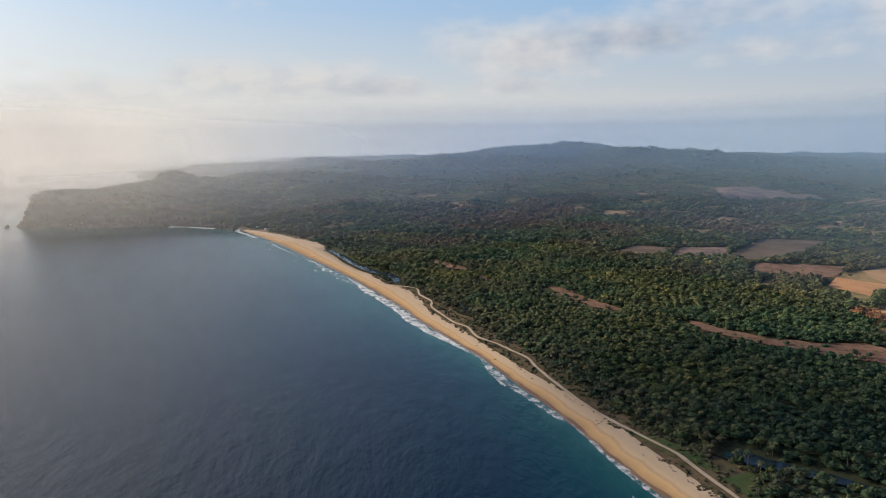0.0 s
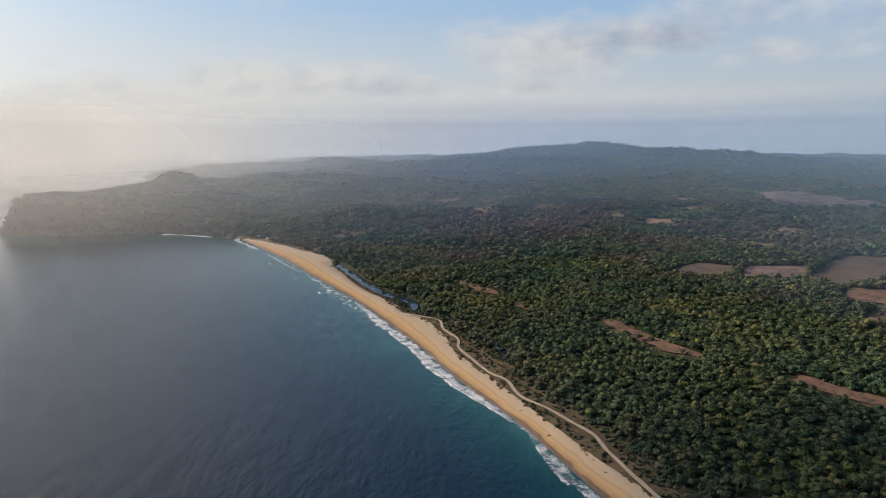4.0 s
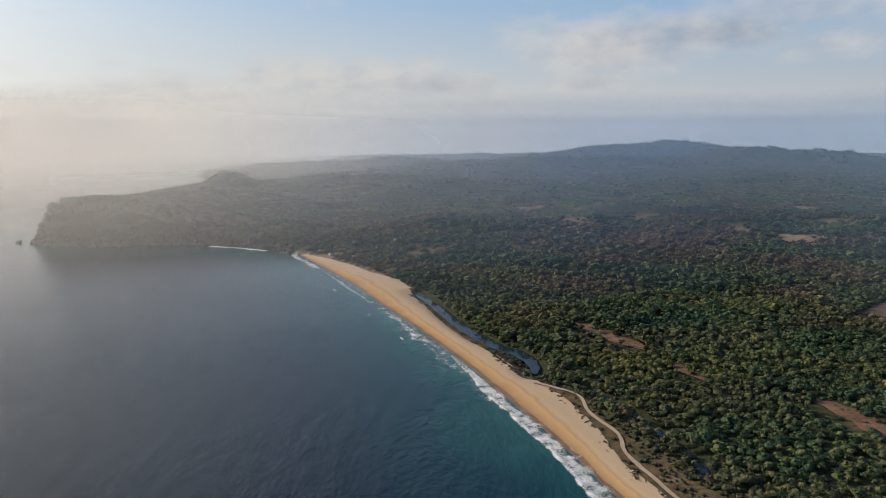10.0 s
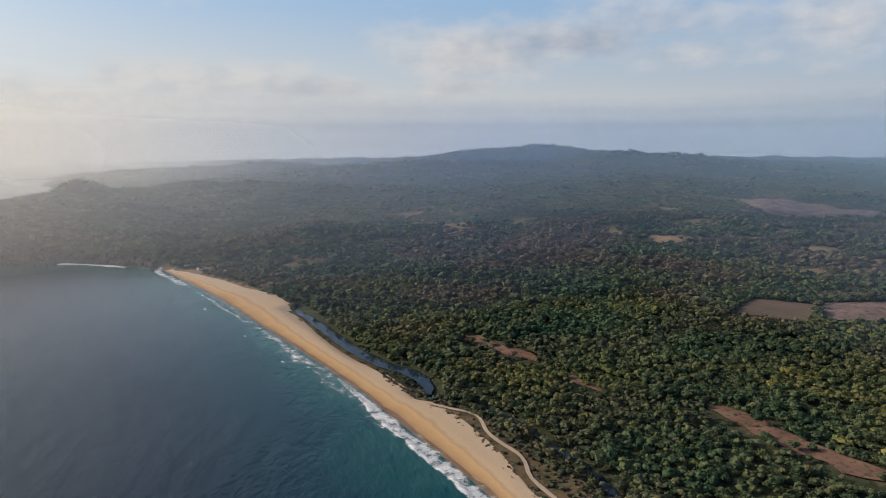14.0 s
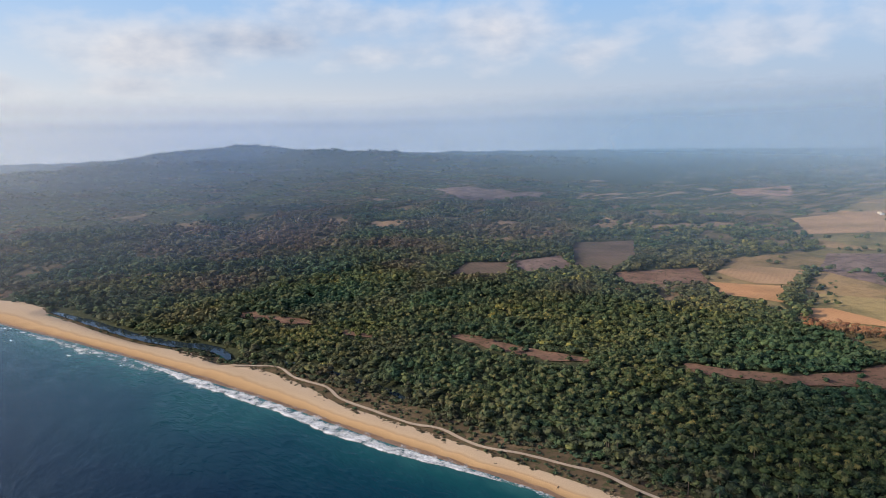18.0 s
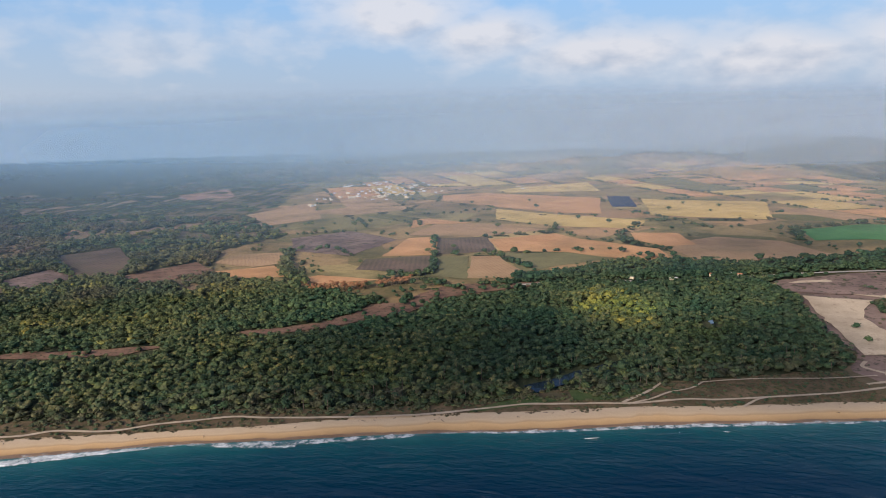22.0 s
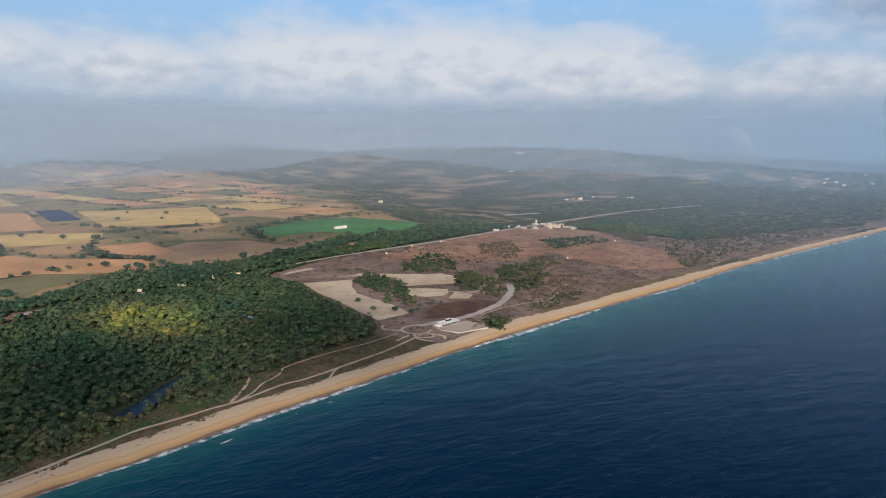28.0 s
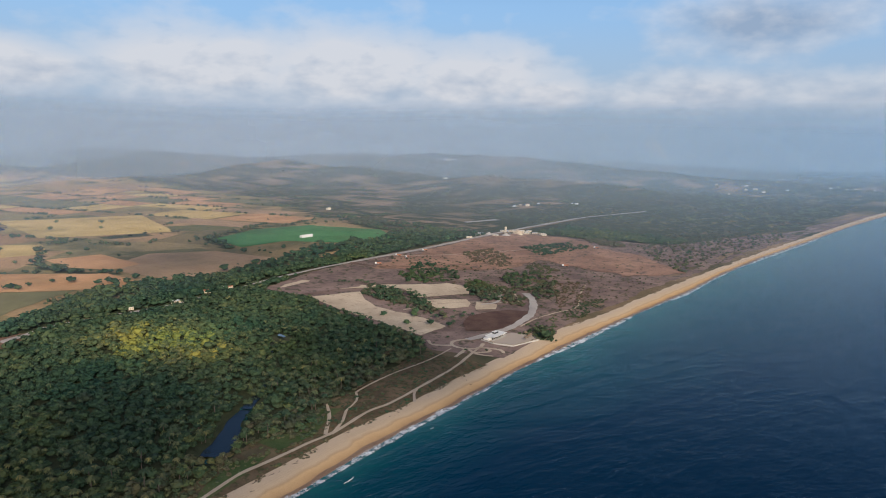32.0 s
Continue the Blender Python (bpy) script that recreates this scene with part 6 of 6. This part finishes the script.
def works_yard():
    """The plant at the end of the road: a tower with its hopper, conveyor, heaps and site cabins."""
    x, y = 650, -440
    t = empty("batching_tower", Matrix.Translation((x, y, on_ground(x, y) + 0.4)) @ Matrix.Diagonal((0.62, 0.62, 0.58, 1)), "tall ochre concrete batching tower", "tower")
    for sx in (-2.2, 2.2):
        for sy in (-2.2, 2.2):
            part("leg", box(sx - 0.25, sx + 0.25, sy - 0.25, sy + 0.25, -0.5, 9), M_CREAM, t)
    part("silo", rod(0, 0, 9, 17, 2.8, 2.8, 16), M_CREAM, t)
    part("hopper", rod(0, 0, 6, 9, 0.7, 2.8, 16), M_CREAM, t)
    part("top_house", box(-2.2, 2.2, -2.2, 2.2, 17, 20.5, 0.05), M_CREAM, t)
    c = bmesh.new()
    bmesh.ops.create_cube(c, size=1, matrix=Matrix.Translation((-9, 0, 8)) @ Matrix.Rotation(radians(-42), 4, "Y") @ Matrix.Diagonal((24, 1.2, 0.6, 1)))
    part("conveyor", c, M_TIN, t)
    for k, (hx, hy, r) in enumerate(((632, -420, 9), (640, -462, 11), (662, -410, 8), (622, -446, 7), (655, -478, 8))):
        bm = rod(0, 0, -0.5, r * 0.55, r, r * 0.12, 18)
        for v in bm.verts:
            v.co.x += rng.normal(0, r * 0.05)
            v.co.y += rng.normal(0, r * 0.05)
        ob = empty("gravel_heap", Matrix.Translation((hx, hy, on_ground(hx, hy))), "cone shaped heap of pale gravel", "heap", "gravel heaps")
        part("heap", bm, M_PALE if k % 2 else M_ROAD, ob)
    cab = empty("site_cabin", Matrix.Identity(4), "cream site cabin with a grey roof in the works yard", "cabin", "site cabins")
    part("body", box(-5, 5, -1.3, 1.3, 0, 2.6, 0.05), M_CREAM, cab)
    part("roof", box(-5.1, 5.1, -1.4, 1.4, 2.6, 2.75), M_TIN, cab)
    for k in range(3):
        part("window", box(-4 + 3 * k, -2.6 + 3 * k, 1.26, 1.34, 1.0, 2.0), M_GLASS, cab)
    done = False
    for cx, cy, yaw in ((668, -455, 0.2), (660, -468, 0.4), (645, -478, 1.2), (630, -470, 0.9), (620, -462, 1.0), (672, -400, 1.4), (664, -384, 1.4), (612, -474, 0.6), (640, -402, 0.2), (652, -350, 1.3), (600, -478, 0.4), (637, -488, 1.3), (590, -470, 1.5)):
        m = Matrix.Translation((cx, cy, on_ground(cx, cy) + 0.9)) @ Matrix.Rotation(yaw, 4, "Z")
        if done:
            copy_thing(cab, m)
        else:
            cab.matrix_basis = m
            done = True
    truck = empty("truck", Matrix.Identity(4), "pale dump truck parked on bare earth", "truck", "site trucks")
    part("chassis", box(-4, 4, -0.5, 0.5, 0.6, 1.0), M_TIN, truck)
    cabm = part("cab", box(2.2, 4.2, -1.2, 1.2, 0.9, 3.0, 0.15), M_WHITE, truck)
    part("windscreen", box(4.15, 4.25, -1.0, 1.0, 1.9, 2.7), M_GLASS, cabm)
    part("tipper", box(-4, 2.0, -1.25, 1.25, 1.0, 2.6, 0.1), M_TILE, truck)
    for wx in (-3, -1.6, 3.0):
        for wy in (-1.1, 1.1):
            bm = bmesh.new()
            bmesh.ops.create_cone(bm, cap_ends=True, segments=12, radius1=0.55, radius2=0.55, depth=0.4, matrix=Matrix.Translation((wx, wy, 0.55)) @ Matrix.Rotation(radians(90), 4, "X"))
            part("wheel", bm, M_GLASS, truck)
    done = False
    for cx, cy, yaw in ((590, -141, 0.4), (574, -142, 1.9), (559, -79, 1.0), (392, -252, 0.7), (451, -415, 0.2), (600, -200, 1.3)):
        m = Matrix.Translation((cx, cy, on_ground(cx, cy) + 0.95)) @ Matrix.Rotation(yaw, 4, "Z")
        if done:
            copy_thing(truck, m)
        else:
            truck.matrix_basis = m
            done = True


works_yard()

# driftwood, weed and debris along the back of the sand
for k in range(70):
    y = float(rng.uniform(130, 820))
    b = float(np.interp(y, BACKLINE[:, 1], BACKLINE[:, 0]))
    x = b - float(abs(rng.normal(0, 5.0))) + 2
    v, f = stem(float(rng.uniform(0.8, 3.2)), 0.22, 0.1, 0.3, 5, 3)
    ob = empty("driftwood", Matrix.Translation((x, y, on_ground(x, y) + 0.15)) @ Matrix.Rotation(float(rng.uniform(0, 6.28)), 4, "Z") @ Matrix.Rotation(radians(86), 4, "Y"), "dark driftwood log on the sand", "driftwood", "driftwood on the beach")
    part("log", from_arrays(v, f), M_BARK, ob)
ribbon("rock_foam", [(-360, 1387), (-330, 1377), (-300, 1362), (-268, 1342)], 7, M_FOAM, "white foam at the foot of the rocks", "foam", flat=0.2, jitter=0.4, kind="stuff")


def shore_rocks():
    """Dark rocks and ledges at the foot of the headland; a few stand apart in the water."""
    r = np.random.RandomState(77)
    lumps = []
    for s in range(5):
        bm = bmesh.new()
        bmesh.ops.create_icosphere(bm, subdivisions=2, radius=1)
        for v in bm.verts:
            v.co = v.co * (1 + r.normal(0, 0.13)) + Vector((0, 0, 0.15 * round(v.co.z * 3) / 3))
        me = bpy.data.meshes.new("rock")
        bm.to_mesh(me)
        bm.free()
        v = np.array([q.co[:] for q in me.vertices])
        f = np.array([q.vertices[:] for q in me.polygons])
        lumps.append((v, f))
        bpy.data.meshes.remove(me)
    line = np.array([(-228, 1318)] + CAPE[:12], float)
    seg = np.hypot(*np.diff(line, axis=0).T)
    at = np.concatenate([[0], np.cumsum(seg)])
    n = 560
    t = r.uniform(0, at[-1], n)
    x, y = np.interp(t, at, line[:, 0]), np.interp(t, at, line[:, 1])
    x, y = x + r.normal(3, 5, n), y + r.normal(5, 5, n)
    d = coast_distance(x, y)
    size = np.where(d < 0, r.uniform(1.0, 3.0, n), r.uniform(2.0, 5.5, n))
    keep = d > -7
    x, y, d, size = x[keep], y[keep], d[keep], size[keep]
    z = np.maximum(height(x, y), 0.0) + np.where(d > 0, 0.12 * size, -0.1)
    for k, tpl in enumerate(lumps):
        q = slice(k, None, 5)
        one = np.zeros(x[q].shape)
        scatter("cliff_rocks", "dark brown rocks at the foot of the wooded headland", tpl, x[q], y[q], z[q], size[q], size[q] * 0.8, r.uniform(0, 6.28, x[q].shape), one, one, M_CLIFF, "rocks")
    for k, (rx, ry, s) in enumerate(((-672, 1440, 5.0), (-680, 1462, 3.0), (-668, 1486, 3.6), (-655, 1510, 2.6))):
        v, f = lumps[k]
        ob = empty("sea_rock", Matrix.Translation((rx, ry, 0.2)) @ Matrix.Diagonal((s, s * 0.8, s * 0.7, 1)), "dark rock standing in the water off the headland", "rock", "rocks off the headland")
        part("stone", from_arrays(v.tolist(), f.tolist()), M_CLIFF, ob)


shore_rocks()


def creepers():
    """Dark creeping plants and weed lying in broken patches on the upper sand."""
    n = 4600
    y = rng.uniform(120, 860, n)
    b = np.interp(y, BACKLINE[:, 1], BACKLINE[:, 0])
    x = b + 3 - np.abs(rng.normal(0, 5.5, n))
    ok = waves2(x * 1.6, y, 34, 91) + 0.6 * waves2(x, y, 11, 92) + 0.25 * (x - b) > 0.25
    x, y = x[ok], y[ok]
    s = rng.uniform(0.7, 2.4, x.shape)
    scatter("creeping_plants", "dark creeping plants in patches on the upper sand", LEAFY[1][1], x, y, height(x, y) - 0.12 * s, s, s * 0.34, rng.uniform(0, 6.28, x.shape), rng.uniform(0.2, 0.7, x.shape), rng.uniform(0.3, 0.8, x.shape), M_LEAF, "dune plants")


creepers()

# ================= unseen evening clouds added to shade parts of the coast ======
M_CLOUD = soil("unseen_shade_cloud", (0.78, 0.78, 0.80), (0.86, 0.85, 0.84), 120, 0.02)
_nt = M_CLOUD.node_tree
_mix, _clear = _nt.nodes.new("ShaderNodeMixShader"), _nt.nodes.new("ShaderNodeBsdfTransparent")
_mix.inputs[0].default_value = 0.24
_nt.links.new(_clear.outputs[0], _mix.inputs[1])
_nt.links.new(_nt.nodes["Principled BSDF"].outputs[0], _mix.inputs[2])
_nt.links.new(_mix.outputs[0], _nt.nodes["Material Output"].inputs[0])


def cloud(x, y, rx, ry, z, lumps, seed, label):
    """An unseen, flat-bottomed heap of rounded lumps, set sunward so that its shade falls round x, y."""
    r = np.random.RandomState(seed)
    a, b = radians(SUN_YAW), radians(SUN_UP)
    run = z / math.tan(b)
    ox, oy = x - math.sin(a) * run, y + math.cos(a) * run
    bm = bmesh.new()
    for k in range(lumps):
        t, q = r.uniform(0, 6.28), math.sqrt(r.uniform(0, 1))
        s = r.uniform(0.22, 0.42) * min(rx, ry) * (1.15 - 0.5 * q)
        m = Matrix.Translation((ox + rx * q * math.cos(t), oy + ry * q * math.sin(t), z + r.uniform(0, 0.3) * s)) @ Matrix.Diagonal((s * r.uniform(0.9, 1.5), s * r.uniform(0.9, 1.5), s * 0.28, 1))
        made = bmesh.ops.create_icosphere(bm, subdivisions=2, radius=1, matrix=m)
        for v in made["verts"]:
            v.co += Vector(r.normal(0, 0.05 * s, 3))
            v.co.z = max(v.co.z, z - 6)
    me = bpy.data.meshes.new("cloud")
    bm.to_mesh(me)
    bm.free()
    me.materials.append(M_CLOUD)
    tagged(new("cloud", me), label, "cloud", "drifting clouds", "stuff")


cloud(235, 400, 120, 130, 1000, 40, 5, "unseen evening cloud that shades the coast")
cloud(262, 175, 95, 80, 1000, 44, 15, "unseen evening cloud that shades the palm grove")
cloud(580, 950, 110, 60, 1050, 18, 16, "small unseen cloud that shades the plots")
cloud(520, 1680, 200, 90, 1100, 24, 17, "small unseen cloud that shades the hills")
cloud(1250, 1750, 260, 110, 1150, 26, 18, "long unseen cloud that shades the hills")
cloud(-430, 1640, 240, 240, 1100, 40, 19, "unseen evening cloud that shades the headland")
cloud(700, 1560, 460, 160, 1150, 52, 7, "long unseen cloud that shades the hills")
cloud(760, 60, 110, 130, 1050, 26, 8, "small unseen cloud that shades the fields")
cloud(1150, 560, 240, 60, 1100, 26, 9, "thin unseen streak of cloud that shades the fields")


def smoke(x, y):
    """A thin column of smoke from a fire in the hills, leaning with the wind."""
    r = np.random.RandomState(91)
    bm = bmesh.new()
    for k in range(16):
        u = k / 15
        q = 5 + 15 * u
        m = Matrix.Translation((x + 60 * u * u + r.normal(0, 5), y + 40 * u + r.normal(0, 4), on_ground(x, y) + 30 + 85 * u)) @ Matrix.Diagonal((q * 0.8, q * 0.8, q * 1.5, 1))
        made = bmesh.ops.create_icosphere(bm, subdivisions=2, radius=1, matrix=m)
        for v in made["verts"]:
            v.co += Vector(r.normal(0, 0.09 * q, 3))
    me = bpy.data.meshes.new("smoke_plume")
    bm.to_mesh(me)
    bm.free()
    mat, nt, p = material("white_smoke", 1.0, 0.0)
    p.inputs["Base Color"].default_value = (0.85, 0.86, 0.88, 1)
    thru, clear, both, mix = (nt.nodes.new(k) for k in ("ShaderNodeBsdfTranslucent", "ShaderNodeBsdfTransparent", "ShaderNodeMixShader", "ShaderNodeMixShader"))
    mix.inputs[0].default_value = 0.45
    for a, b in ((p.outputs[0], both.inputs[1]), (thru.outputs[0], both.inputs[2]), (clear.outputs[0], mix.inputs[1]), (both.outputs[0], mix.inputs[2]), (mix.outputs[0], nt.nodes["Material Output"].inputs[0])):
        nt.links.new(a, b)
    me.materials.append(mat)
    plume = new("smoke_plume", me)
    plume.visible_shadow = False
    tagged(plume, "thin white smoke rising from the wooded hills", "smoke", kind="stuff")


smoke(1411, -2422)
